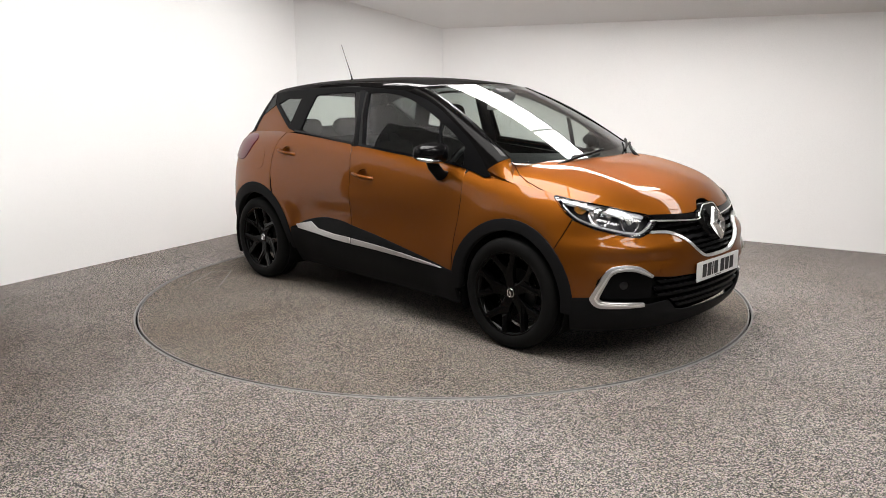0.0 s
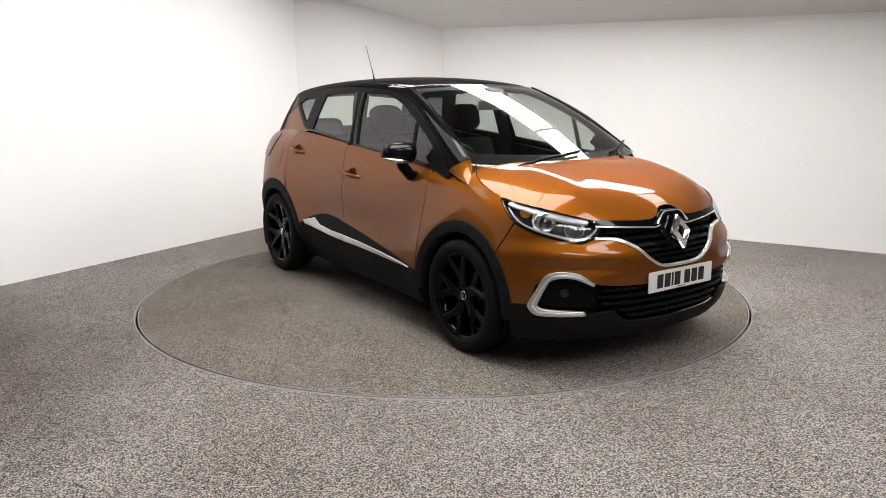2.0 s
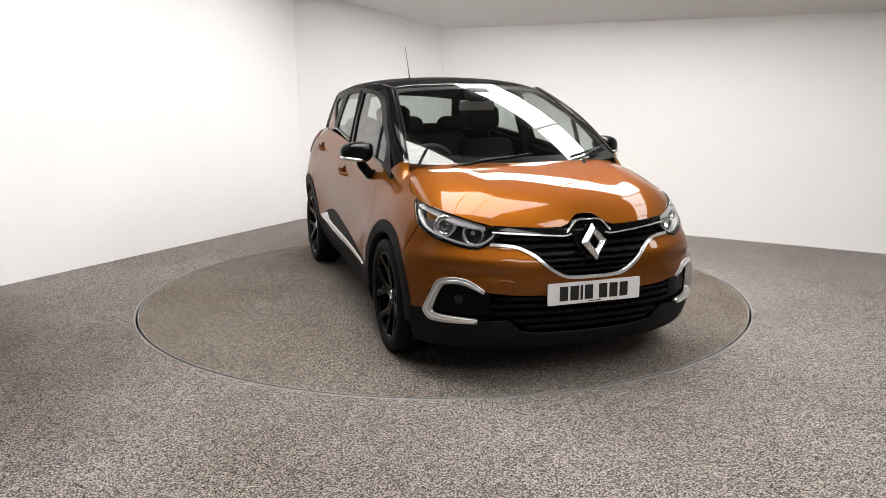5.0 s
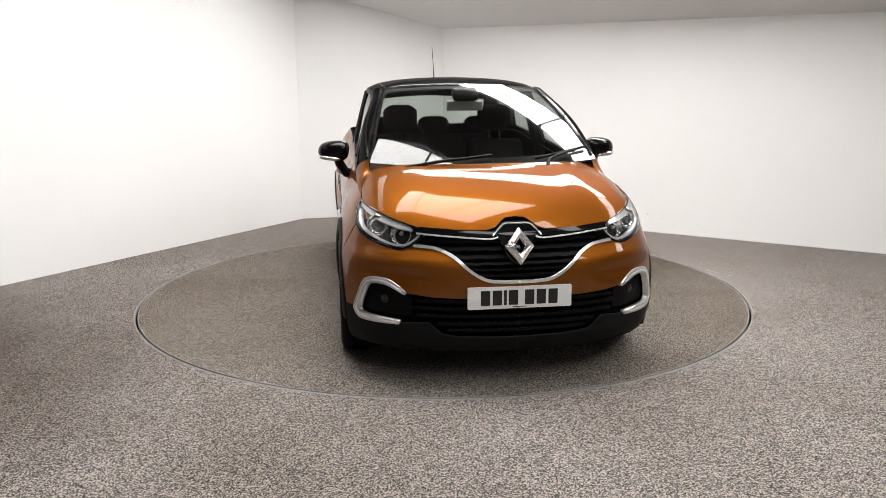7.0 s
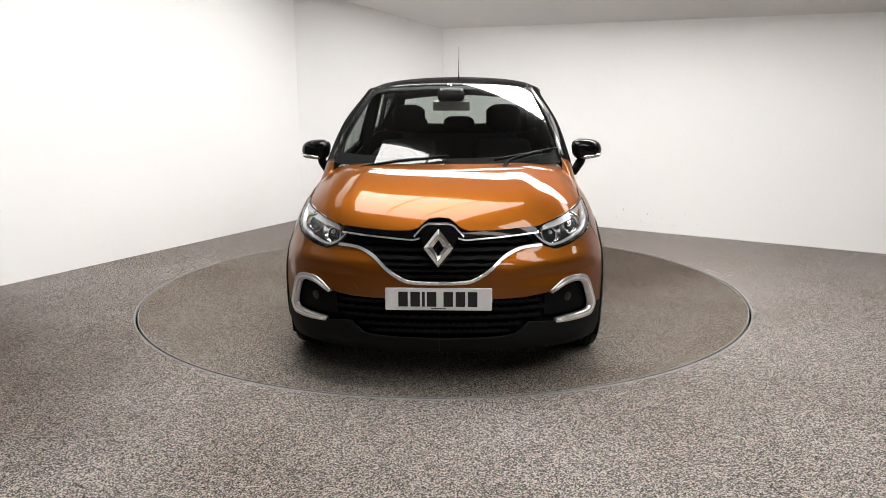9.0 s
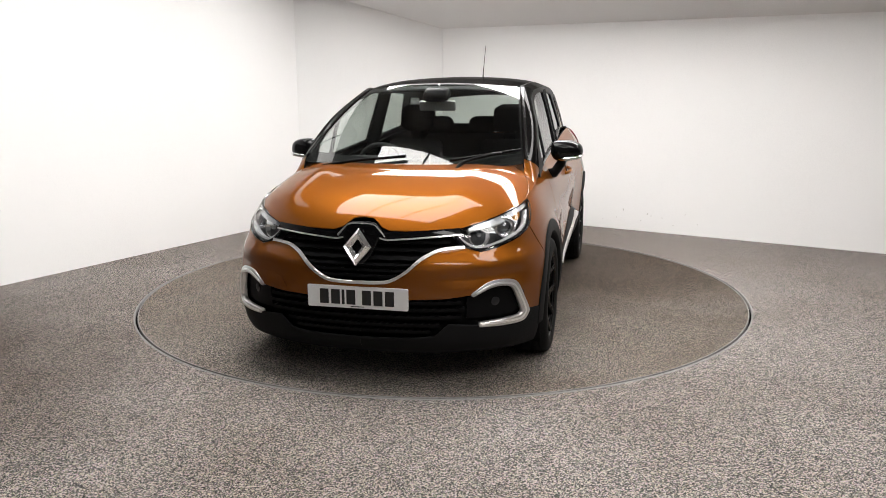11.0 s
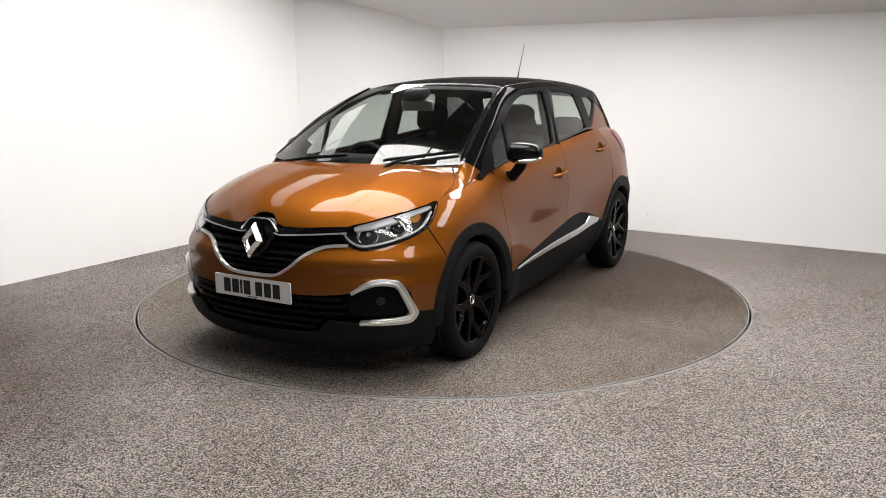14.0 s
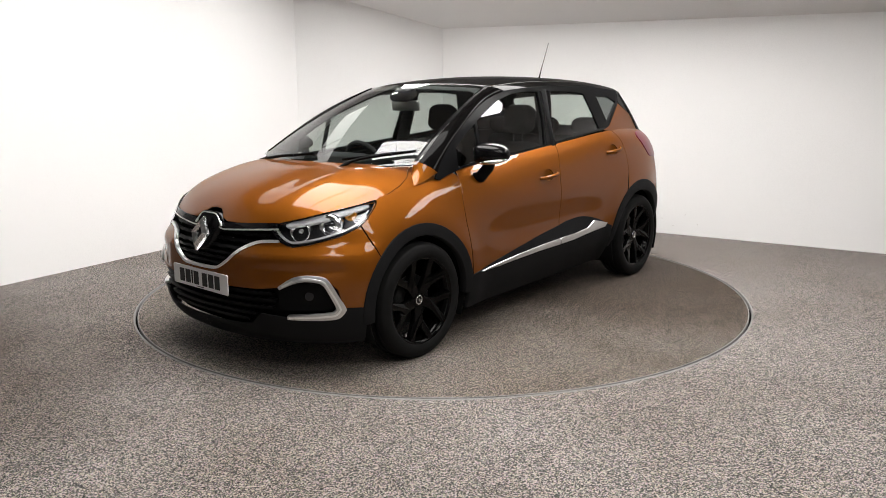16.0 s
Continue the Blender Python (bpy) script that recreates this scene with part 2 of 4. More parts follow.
def panel(name, outline, surf, material, parent, off=0.0, thick=.012, step=.035, sides=(1,), holes=(), label="", lift=None, weight=(1, 1), ease=.0):
    """A shell cut to an outline out of a smooth surface, with its edges turned in. sides: 1 left, -1 right, both for one across the middle."""
    scale = np.array(weight, float)
    loops = [dense([(a * scale[0], b * scale[1]) for a, b in o], step) for o in (outline, *holes)]
    area = sum(a[0] * b[1] - b[0] * a[1] for a, b in zip(loops[0], [*loops[0][1:], loops[0][0]]))
    if area < 0:
        loops[0].reverse()
    base = np.array(loops[0])
    lo, hi = base.min(0), base.max(0)
    gx, gy = np.meshgrid(np.arange(lo[0] + step / 2, hi[0], step), np.arange(lo[1] + step / 2, hi[1], step))
    grid = np.stack([gx.ravel() + (np.arange(gx.size) // gx.shape[1] % 2) * step * .37, gy.ravel()], 1)
    grid = grid[inside(base, grid)]
    for h in loops[1:]:
        grid = grid[~inside(h, grid)]
    rims = np.concatenate([np.array(lp) for lp in loops])
    if len(grid):
        near = np.array([np.min(np.sum((rims - g) ** 2, 1)) for g in grid])
        grid = grid[near > (step * .45) ** 2]
    vin, edges, k = [Vector(p) for p in rims], [], 0
    for lp in loops:
        edges += [(k + i, k + (i + 1) % len(lp)) for i in range(len(lp))]
        k += len(lp)
    vin += [Vector(p) for p in grid]
    from mathutils.geometry import delaunay_2d_cdt
    v2, _, faces, *_ = delaunay_2d_cdt(vin, edges, [], 1, 1e-7)
    v2 = np.array([tuple(v) for v in v2])
    tri = np.array([f for f in faces if len(f) == 3])
    mid = v2[tri].mean(1)
    keep = inside(base, mid)
    for h in loops[1:]:
        keep &= ~inside(h, mid)
    tri = tri[keep]
    a, b = (v2 / scale).T
    pos = surf(a, b)
    e = 1e-3
    nor = np.cross(surf(a + e, b) - surf(a - e, b), surf(a, b + e) - surf(a, b - e))
    nor /= np.maximum(np.linalg.norm(nor, axis=1), 1e-12)[:, None]
    if np.mean(np.sum(nor * (pos - np.array([0, 0, .6])), 1)) < 0:
        nor = -nor
    d = off if lift is None else off + lift(a, b)
    pos = pos + nor * np.reshape(d, (-1, 1) if np.ndim(d) else (1, 1))
    g = np.cross(pos[tri[:, 1]] - pos[tri[:, 0]], pos[tri[:, 2]] - pos[tri[:, 0]])
    bad = np.sum(g * nor[tri].mean(1), 1) < 0
    tri[bad] = tri[bad][:, ::-1]
    # border edges: those that belong to one triangle
    seen = {}
    for t in tri.tolist():
        for i in range(3):
            seen[(t[i], t[(i + 1) % 3])] = 1
    border = [(i, j) for (i, j) in seen if (j, i) not in seen]
    if len(sides) == 2:
        border = [(i, j) for i, j in border if abs(pos[i][1]) > 1e-3 or abs(pos[j][1]) > 1e-3]
    ids = sorted({i for eg in border for i in eg})
    at = {i: n for n, i in enumerate(ids)}
    out = np.zeros((len(ids), 3))
    for i, j in border:
        w = np.cross(pos[j] - pos[i], nor[i] + nor[j])
        w /= max(np.linalg.norm(w), 1e-12)
        out[at[i]] += w
        out[at[j]] += w
    out /= np.maximum(np.linalg.norm(out, axis=1), 1e-9)[:, None]
    n0, nb = len(pos), len(ids)
    soft = nor[ids] + out * .9
    soft /= np.linalg.norm(soft, axis=1)[:, None]
    V = np.concatenate([pos, pos[ids] + out * ease - nor[ids] * ease, pos[ids] + out * ease - nor[ids] * thick]) if len(ids) else pos
    N = np.concatenate([nor, soft, out]) if len(ids) else nor
    F = [tuple(t) for t in tri.tolist()]
    F += [(j, i, n0 + at[i], n0 + at[j]) for i, j in border]
    F += [(n0 + at[j], n0 + at[i], n0 + nb + at[i], n0 + nb + at[j]) for i, j in border]
    skin = len(F) - (len(border) if material is PAINT else 0)
    if material in (PAINT, GLOSS, ROOFBLACK) and thick > 0:
        k = len(V)
        V, N = np.concatenate([V, pos - nor * thick]), np.concatenate([N, -nor])
        F += [(k + t[2], k + t[1], k + t[0]) for t in tri.tolist()]
    verts, norms, faces = [], [], []
    for s in sides:
        k = len(verts)
        flip = np.array([1, s, 1])
        verts += (V * flip).tolist()
        norms += (N * flip).tolist()
        faces += [tuple(k + i for i in (f if s > 0 else f[::-1])) for f in F]
    me = bpy.data.meshes.new(name)
    me.from_pydata(verts, [], faces)
    me.materials.append(material)
    me.materials.append(BLACK)
    me.polygons.foreach_set("use_smooth", [True] * len(me.polygons))
    me.polygons.foreach_set("material_index", ([0] * skin + [1] * (len(F) - skin)) * len(sides))
    me.update()
    me.normals_split_custom_set_from_vertices(norms)
    ob = new(name, me)
    ob.parent = parent
    return tagged(ob, label)


class Spline:
    """Natural cubic spline through a few nodes, straight beyond its ends."""

    def __init__(self, xs, ys):
        self.x, self.y = np.array(xs, float), np.array(ys, float)
        n = len(xs)
        h = np.diff(self.x)
        a, r = np.eye(n), np.zeros(n)
        for i in range(1, n - 1):
            a[i, i - 1:i + 2] = h[i - 1], 2 * (h[i - 1] + h[i]), h[i]
            r[i] = 6 * ((self.y[i + 1] - self.y[i]) / h[i] - (self.y[i] - self.y[i - 1]) / h[i - 1])
        self.m, self.h = np.linalg.solve(a, r), h

    def __call__(self, v):
        v = np.asarray(v, float)
        c = np.clip(v, self.x[0], self.x[-1])
        i = np.clip(np.searchsorted(self.x, c) - 1, 0, len(self.h) - 1)
        h, s, e = self.h[i], c - self.x[i], self.x[i + 1] - c
        m0, m1, y0, y1 = self.m[i], self.m[i + 1], self.y[i], self.y[i + 1]
        out = (m0 * e ** 3 + m1 * s ** 3) / (6 * h) + (y0 / h - m0 * h / 6) * e + (y1 / h - m1 * h / 6) * s
        slope = np.where(v > self.x[-1], (self.y[-1] - self.y[-2]) / self.h[-1] + self.h[-1] * self.m[-2] / 6,
                         (self.y[1] - self.y[0]) / self.h[0] - self.h[0] * self.m[1] / 6)
        return out + (v - c) * slope


def smooth(a, b, v):
    k = np.clip((np.asarray(v, float) - a) / (b - a), 0, 1)
    return k * k * (3 - 2 * k)


# the car's plan outline, half of it, from the tail's middle to the nose's middle
PLAN = [(-1.957, 0), (-1.945, .35), (-1.90, .62), (-1.80, .77), (-1.60, .85), (-1.30, .874), (-.8, .868), (0, .866), (.8, .868), (1.3, .876), (1.58, .866), (1.78, .82), (1.93, .72), (2.045, .56), (2.11, .40), (2.145, .20), (2.155, 0)]
QN = [0.0]
for (xa, ya), (xb, yb) in zip(PLAN, PLAN[1:]):
    QN.append(QN[-1] + math.hypot(xb - xa, yb - ya))
QN = [q - QN[7] for q in QN]
# mirrored ends keep the outline square to the middle line
PLAN_X = Spline([2 * QN[0] - QN[1], *QN, 2 * QN[-1] - QN[-2]], [PLAN[1][0], *[a for a, b in PLAN], PLAN[-2][0]])
PLAN_Y = Spline([2 * QN[0] - QN[1], *QN, 2 * QN[-1] - QN[-2]], [-PLAN[1][1], *[b for a, b in PLAN], -PLAN[-2][1]])
QF, QR = QN[-1], QN[0]
BELT = Spline([QR, -1.6, -1.0, -.5, 0, .5, .85, 1.02, 1.25, 1.5, 1.9, 2.2, QF], [1.10, 1.17, 1.18, 1.14, 1.095, 1.055, 1.02, .985, .955, .925, .87, .83, .82])
INSET_SIDE = Spline([0, .05, .1, .2, .3, .45, .6, .7, .8, .95], [.125, .088, .064, .034, .015, 0, .0, .008, .03, .10])
INSET_NOSE = Spline([.15, .22, .27, .33, .42, .52, .58, .63, .665, .70, .78, .86], [.13, .055, .026, .012, .004, .002, .005, .011, .026, .053, .085, .135])


WHEEL_X, WHEEL_Z = 1.303, .328


def body(q, z):
    """The lower body: q runs along the plan outline (q = x along the doors), z is the height."""
    q, z = np.asarray(q, float), np.asarray(z, float)
    dx, dy = PLAN_X(q + .004) - PLAN_X(q - .004), PLAN_Y(q + .004) - PLAN_Y(q - .004)
    n = np.hypot(dx, dy)
    nose = smooth(1.35, 2.25, q)
    inset = (1 - nose) * INSET_SIDE(BELT(q) - z) + nose * INSET_NOSE(z)
    # hollow along the foot of the doors, and the wheel arches standing proud
    inset = inset + .026 * np.exp(-((z - .61) / .13) ** 2) * smooth(-.95, -.45, q) * (1 - smooth(.35, .95, q))
    # the shoulder draws in under the rear pillar
    inset = inset + .050 * smooth(-.95, -1.40, q) * (1 - smooth(-1.75, -1.95, q)) * np.exp(-np.maximum(BELT(q) - z, 0) / .075)
    for centre in (WHEEL_X, -WHEEL_X):
        inset = inset - .013 * np.exp(-((np.hypot(q - centre, z - .33) - .45) / .10) ** 2) * (1 - smooth(1.62, 1.85, np.abs(q)))
    inset = inset + .012 * np.exp(-((z - .585) / .035) ** 2) * smooth(1.75, 1.95, q) * (1 - smooth(2.2, 2.4, q))
    return np.stack([PLAN_X(q) + dy / n * inset, PLAN_Y(q) - dx / n * inset, z + 0 * q], -1)


HOOD_Z = Spline([1.1, 1.25, 1.38, 1.6, 1.8, 1.92, 2.0, 2.05, 2.09, 2.14], [1.085, 1.077, 1.066, 1.034, .983, .935, .880, .827, .770, .68])


def hood_top(x, y):
    x, y = np.asarray(x, float), np.asarray(y, float)
    return np.stack([x, y, HOOD_Z(x + .42 * y * y) - .095 * (np.abs(y) / .75) ** 7 + .009 * np.exp(-((np.abs(y) - .45) / .085) ** 2) * smooth(1.2, 1.5, x) * (1 - smooth(1.75, 1.98, x))], -1)


def side_glass(x, z):
    """The upper body's flank, from the belt to the roof's edge."""
    x, z = np.asarray(x, float), np.asarray(z, float)
    y = .757 - .20 * (z - 1) - .14 * (z - 1) ** 2 - .022 * (np.minimum(x, 0) / .95) ** 2 - .012 * smooth(-1.2, -1.9, x) - .040 * smooth(-.15, .45, x) * smooth(1.25, 1.5, z)
    return np.stack([x, y, z], -1)


def screen(t, s):
    """The windscreen: t across from -1 to 1, s from foot to header."""
    t, s = np.asarray(t, float), np.asarray(s, float)
    y = t * (.705 + (.545 - .705) * s)
    x = (1 - s) * (1.40 - .47 * y * y) + s * (.415 - .40 * y * y)
    z = (1 - s) * (1.052 + .02 * t * t) + s * (1.530 - .085 * y * y) + .13 * s * (1 - s)
    return np.stack([x, y, z], -1)


ROOF_Z = Spline([.42, .2, 0, -.4, -.8, -1.2, -1.56][::-1], [1.530, 1.557, 1.575, 1.591, 1.588, 1.570, 1.535][::-1])


def roof_edge(x):
    z = ROOF_Z(x) - .078
    return side_glass(x, z)[..., 1], z


def roof_top(x, t):
    x, t = np.asarray(x, float), np.asarray(t, float)
    y, z = roof_edge(x)
    # the front edge rolls down to the windscreen
    lip = np.clip((x - (.365 - .158 * t * t)) / .05, 0, 1) ** 2
    return np.stack([x + 0 * t, t * y, z + .078 * (1 - .55 * t * t - .45 * np.abs(t) ** 7) - .007 * lip], -1)


def tail_glass(t, s):
    t, s = np.asarray(t, float), np.asarray(s, float)
    y = t * (.657 + (.580 - .657) * s)
    x = (1 - s) * (-1.79 + .25 * y * y) + s * (-1.50 + .25 * y * y)
    z = (1 - s) * 1.12 + s * (1.505 - .05 * t * t) + .08 * s * (1 - s)
    return np.stack([x, y, z], -1)


# ---- the room ----
LEFT0, LEFT1, BACK, RIGHT1 = (-1.69, 3.370), (-3.60, -.09), (.01, 3.81), (4.25, .994)
SKIRT = [LEFT1, LEFT0, BACK, RIGHT1, (7.2, -.96), (7.2, -9.0), (-6.4, -9.0), (-6.4, -5.15)]


def ceiling_z(x, y):
    return 2.235 - .194 * x - .2585 * (y - 3.81)


def wall(name, a, b, label, paint, z0=-.02, z1=None):
    """A wall 12 cm thick outside its line, up to the sloping ceiling."""
    bm = bmesh.new()
    d = Vector((b[0] - a[0], b[1] - a[1], 0)).normalized()
    n = Vector((-d.y, d.x, 0)) * .12
    lo, hi = [], []
    for p in (a, b):
        for o in (Vector((0, 0, 0)), n):
            x, y = p[0] + o.x, p[1] + o.y
            lo.append(bm.verts.new((x, y, z0)))
            hi.append(bm.verts.new((x, y, z1 or ceiling_z(x, y) + .02)))
    for f in ((0, 1), (1, 3), (3, 2), (2, 0)):
        bm.faces.new((lo[f[0]], lo[f[1]], hi[f[1]], hi[f[0]]))
    bm.faces.new(lo)
    bm.faces.new(hi)
    bmesh.ops.recalc_face_normals(bm, faces=bm.faces[:])
    ob = part(name, bm, paint, flat=True)
    return tagged(ob, label, "wall", kind="structure")


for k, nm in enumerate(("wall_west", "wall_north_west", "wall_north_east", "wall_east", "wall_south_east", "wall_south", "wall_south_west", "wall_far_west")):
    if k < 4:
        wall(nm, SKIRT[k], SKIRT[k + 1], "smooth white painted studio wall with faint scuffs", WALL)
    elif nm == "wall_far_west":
        # A dark opening out of view, closed by a wall in the gloom tone.
        wall(nm, SKIRT[k], SKIRT[0], "plain unseen wall, the unlit room's darkness put into its grey", UNLITWALL, z1=2.45)
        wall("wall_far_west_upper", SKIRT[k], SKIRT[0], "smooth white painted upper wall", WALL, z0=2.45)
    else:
        wall(nm, SKIRT[k], SKIRT[(k + 1) % 8], "plain unseen wall, the unlit room's darkness put into its grey", UNLITWALL)


def scuff(x, z, w, h, turn):
    """A faint grey mark on the north-east wall."""
    d = Vector((RIGHT1[0] - BACK[0], RIGHT1[1] - BACK[1], 0)).normalized()
    o = Vector((BACK[0], BACK[1], 0)) + d * x - Vector((-d.y, d.x, 0)) * .0015
    bm = bmesh.new()
    rim = []
    for k in range(9):
        a = 2 * math.pi * k / 9
        r = .6 + .4 * random.random()
        u, v = w * r * math.cos(a), h * r * math.sin(a)
        rim.append(bm.verts.new(o + d * (u * math.cos(turn) - v * math.sin(turn)) + Vector((0, 0, z + u * math.sin(turn) + v * math.cos(turn)))))
    bm.faces.new(rim)
    return part("scuff", bm, SCUFF, bpy.data.objects["wall_north_east"], "faint grey scuff mark")


SCUFF = shader("grey scuff", (.55, .53, .51), .7, vary=.1, scale=200)
for x, z, w, h, turn in ((2.35, .22, .006, .02, .3), (2.62, .19, .005, .018, -.4), (2.66, .17, .004, .010, .6), (2.28, .13, .004, .008, .2), (2.55, .11, .008, .005, .1), (2.9, .09, .008, .004, 0), (2.78, .16, .005, .009, .5), (3.02, .21, .004, .012, -.2), (2.12, .10, .006, .004, .3), (3.15, .12, .006, .006, .1)):
    scuff(x, z, w, h, turn)



def ceiling_slab(name, v0, v1, paint, label):
    """A slab of the sloping ceiling, between two lines that run along the north-east wall."""
    bm = bmesh.new()
    plan = [(u * .829 + v * .559, -u * .559 + v * .829) for u, v in ((-13, v0), (13, v0), (13, v1), (-13, v1))]
    bm.faces.new([bm.verts.new((x, y, ceiling_z(x, y))) for x, y in plan])
    made = bmesh.ops.extrude_face_region(bm, geom=bm.faces[:])
    for v in made["geom"]:
        if isinstance(v, bmesh.types.BMVert):
            v.co.z += .1
    bmesh.ops.recalc_face_normals(bm, faces=bm.faces[:])
    return tagged(part(name, bm, paint, flat=True), label, "ceiling", kind="structure")


ceiling_slab("ceiling", -14, 1.7, DARKCEIL, "sloping grey ceiling between the luminous panels")
ceiling_slab("ceiling_soffit", 1.7, 5, CEIL, "sloping white painted soffit along the studio walls")

TABLE_R = 2.214
# carpet with a round hole for the turntable
bm = bmesh.new()
N = 128
ring = [bm.verts.new(((TABLE_R + .012) * math.cos(2 * math.pi * k / N), (TABLE_R + .012) * math.sin(2 * math.pi * k / N), 0)) for k in range(N)]
low = [bm.verts.new((v.co.x, v.co.y, -.03)) for v in ring]
far = [bm.verts.new((14 * math.cos(2 * math.pi * k / N), 14 * math.sin(2 * math.pi * k / N), 0)) for k in range(N)]
for k in range(N):
    j = (k + 1) % N
    bm.faces.new((ring[k], far[k], far[j], ring[j]))
    bm.faces.new((ring[k], ring[j], low[j], low[k]))
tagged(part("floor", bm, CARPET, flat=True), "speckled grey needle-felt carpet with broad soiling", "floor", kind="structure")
tagged(part("pit", box((-2.5, -2.5, -.12), (2.5, 2.5, -.028)), BLACK, flat=True), "dark pit under the turntable", "floor", kind="structure")

turntable = thing("turntable", "round grey carpeted turntable flush with the studio floor", "turntable")
bm = lathe([(.0001, 0), (TABLE_R - .02, 0), (TABLE_R - .02, -.028)], N, "Z")
part("platform", bm, DISC, turntable, flat=True)
part("edge_ring", lathe([(TABLE_R - .02, -.02), (TABLE_R - .02, .0020), (TABLE_R - .019, .0028), (TABLE_R - .014, .0028), (TABLE_R - .013, .001), (TABLE_R - .013, -.02)], N, "Z"), STEEL, turntable, "thin worn metal edge ring")
part("floor_ring", lathe([(TABLE_R + .001, -.02), (TABLE_R + .001, .002), (TABLE_R + .002, .0028), (TABLE_R + .008, .0028), (TABLE_R + .0125, 0)], N, "Z"), STEEL, None, "thin metal ring set in the carpet round the turntable")
tagged(bpy.data.objects["floor_ring"], "thin metal ring set in the carpet round the turntable", "trim", kind="structure")


# seams of a hatch let into the turntable
CORNERS = [(-1.443, -1.403), (-1.795, -.969), (-1.711, -.832), (-1.208, -1.254)]
SEAM = shader("pale worn seam", (.20, .19, .18), .8, vary=.2, scale=80)
for (xa, ya), (xb, yb) in zip(CORNERS, [*CORNERS[1:], CORNERS[0]]):
    ln = math.hypot(xb - xa, yb - ya)
    bm = box((0, -.003, -.001), (ln, .003, .0012))
    bm.transform(Matrix.Translation((xa, ya, 0)) @ Matrix.Rotation(math.atan2(yb - ya, xb - xa), 4, "Z"))
    part("hatch_seam", bm, SEAM, turntable, "pale hatch seam", flat=True)


def light_panel(x, y, w, d, cols, turn, glow):
    """A luminous ceiling panel in slim dark dividers, cols panes long, turned to run along a wall, in the slope of the ceiling."""
    ob = thing("ceiling_light", "large unseen luminous ceiling panel with slim dark dividers, some added as fill", "ceiling light", "ceiling lights")
    n = Vector((.194, .2585, 1)).normalized()
    ex = Vector((math.cos(radians(turn)), math.sin(radians(turn)), 0))
    ex = (ex - n * ex.dot(n)).normalized()
    ey = n.cross(ex)
    m = Matrix(((ex.x, ey.x, n.x, x), (ex.y, ey.y, n.y, y), (ex.z, ey.z, n.z, ceiling_z(x, y) - .02), (0, 0, 0, 1)))
    for k in range(cols):
        a, b = -w / 2 + w * k / cols, -w / 2 + w * (k + 1) / cols
        part("diffuser", box((a + .02, -d / 2, -.012), (b - .02, d / 2, .012)), glow, ob, flat=True)
    for k in range(cols + 1):
        a = -w / 2 + w * k / cols
        part("divider", box((a - .019, -d / 2, -.018), (a + .019, d / 2, .012)), SATIN, ob, flat=True)
    ob.matrix_basis = m
    return ob


for lx, ly, lw, ld, lc, turn, glow in (
        (-.515, -1.434, 2.85, 2.35, 3, -34, GLOW),
        (.867, 1.106, 4.0, .50, 3, -34, FULL),
        (-2.245, .90, 3.4, .45, 3, 61, DIM),
        # Unseen panel added past the strip's end to brighten the right wall.
        (3.45, -.85, 2.4, .45, 3, -34, GLOW),
        (2.9, -3.8, 3.2, .9, 3, -34, GLOW),
        # Unseen fill panel added behind the camera to light the front.
        (1.8, -6.6, 3.8, 1.4, 4, -34, GLOW)):
    light_panel(lx, ly, lw, ld, lc, turn, glow)


# ---- the car ----
car = thing("car", "copper orange compact crossover with black roof and black alloy wheels", "car")
BOTH = (1, -1)


def arc(cx, cz, r, a0, a1, n=14):
    return [(cx + r * math.cos(radians(a0 + (a1 - a0) * k / n)), cz + r * math.sin(radians(a0 + (a1 - a0) * k / n))) for k in range(n + 1)]


def along(f, a, b, n=12, drop=0.0):
    return [(float(q), float(f(q)) - drop) for q in np.linspace(a, b, n)]


def pair(name, outline, surf, material, **kw):
    """The same panel on the left and on the right."""
    return [panel(name, outline, surf, material, kw.pop("under", None) or car, sides=(s,), **kw) for s in (1, -1)]


# flank panels
door_front = [(.85, .30), (.872, .54), (.895, .72), (.893, .84), (.865, float(BELT(.865)) - .002), *along(BELT, .80, -.20, 14, .002), (-.222, 1.105), (-.175, .98), (-.153, .88), (-.145, .65), (-.126, .44), (-.126, .30)]
door_rear = [(-.134, .30), (-.134, .44), (-.153, .65), (-.161, .88), (-.183, .98), (-.231, 1.105), *along(BELT, -.26, -1.0, 10, .002), (-1.03, 1.17), (-1.082, 1.105), (-1.108, 1.0), (-1.112, .87), (-1.085, .80), *arc(-WHEEL_X, .33, .445, 56, 4, 8), (-.80, .30)]
def grip(x, z, k=1.0):
    return [(x + .058 * k * math.cos(t), z + .040 * k * math.sin(t)) for t in np.linspace(0, 2 * math.pi, 22)[:-1]]


GRIPS = ((-.025, .922), (-.935, 1.040))
FD = pair("front_door", door_front, body, PAINT, ease=.002, holes=(grip(*GRIPS[0]),))
RD = pair("rear_door", door_rear, body, PAINT, ease=.002, holes=(grip(*GRIPS[1]),))
quarter = [(-1.04, 1.174), *along(BELT, -1.08, -1.93, 12, .002), (-1.95, .66), (-1.72, .62), *arc(-WHEEL_X, .33, .445, 140, 60, 12), (-1.120, .87), (-1.116, 1.0), (-1.090, 1.107)]
pair("rear_quarter", quarter, body, PAINT, ease=.002)
pair("rear_bumper", [(-1.72, .612), (-1.95, .652), (QR, .652), (QR, .36), (-1.72, .36), *arc(-WHEEL_X, .33, .445, 175, 141, 5)], body, PAINT, ease=.002)
panel("rear_valance", [(-1.70, .19), (-1.70, .355), (QR, .355), (QR, .19)], body, PLASTIC, car, sides=BOTH)
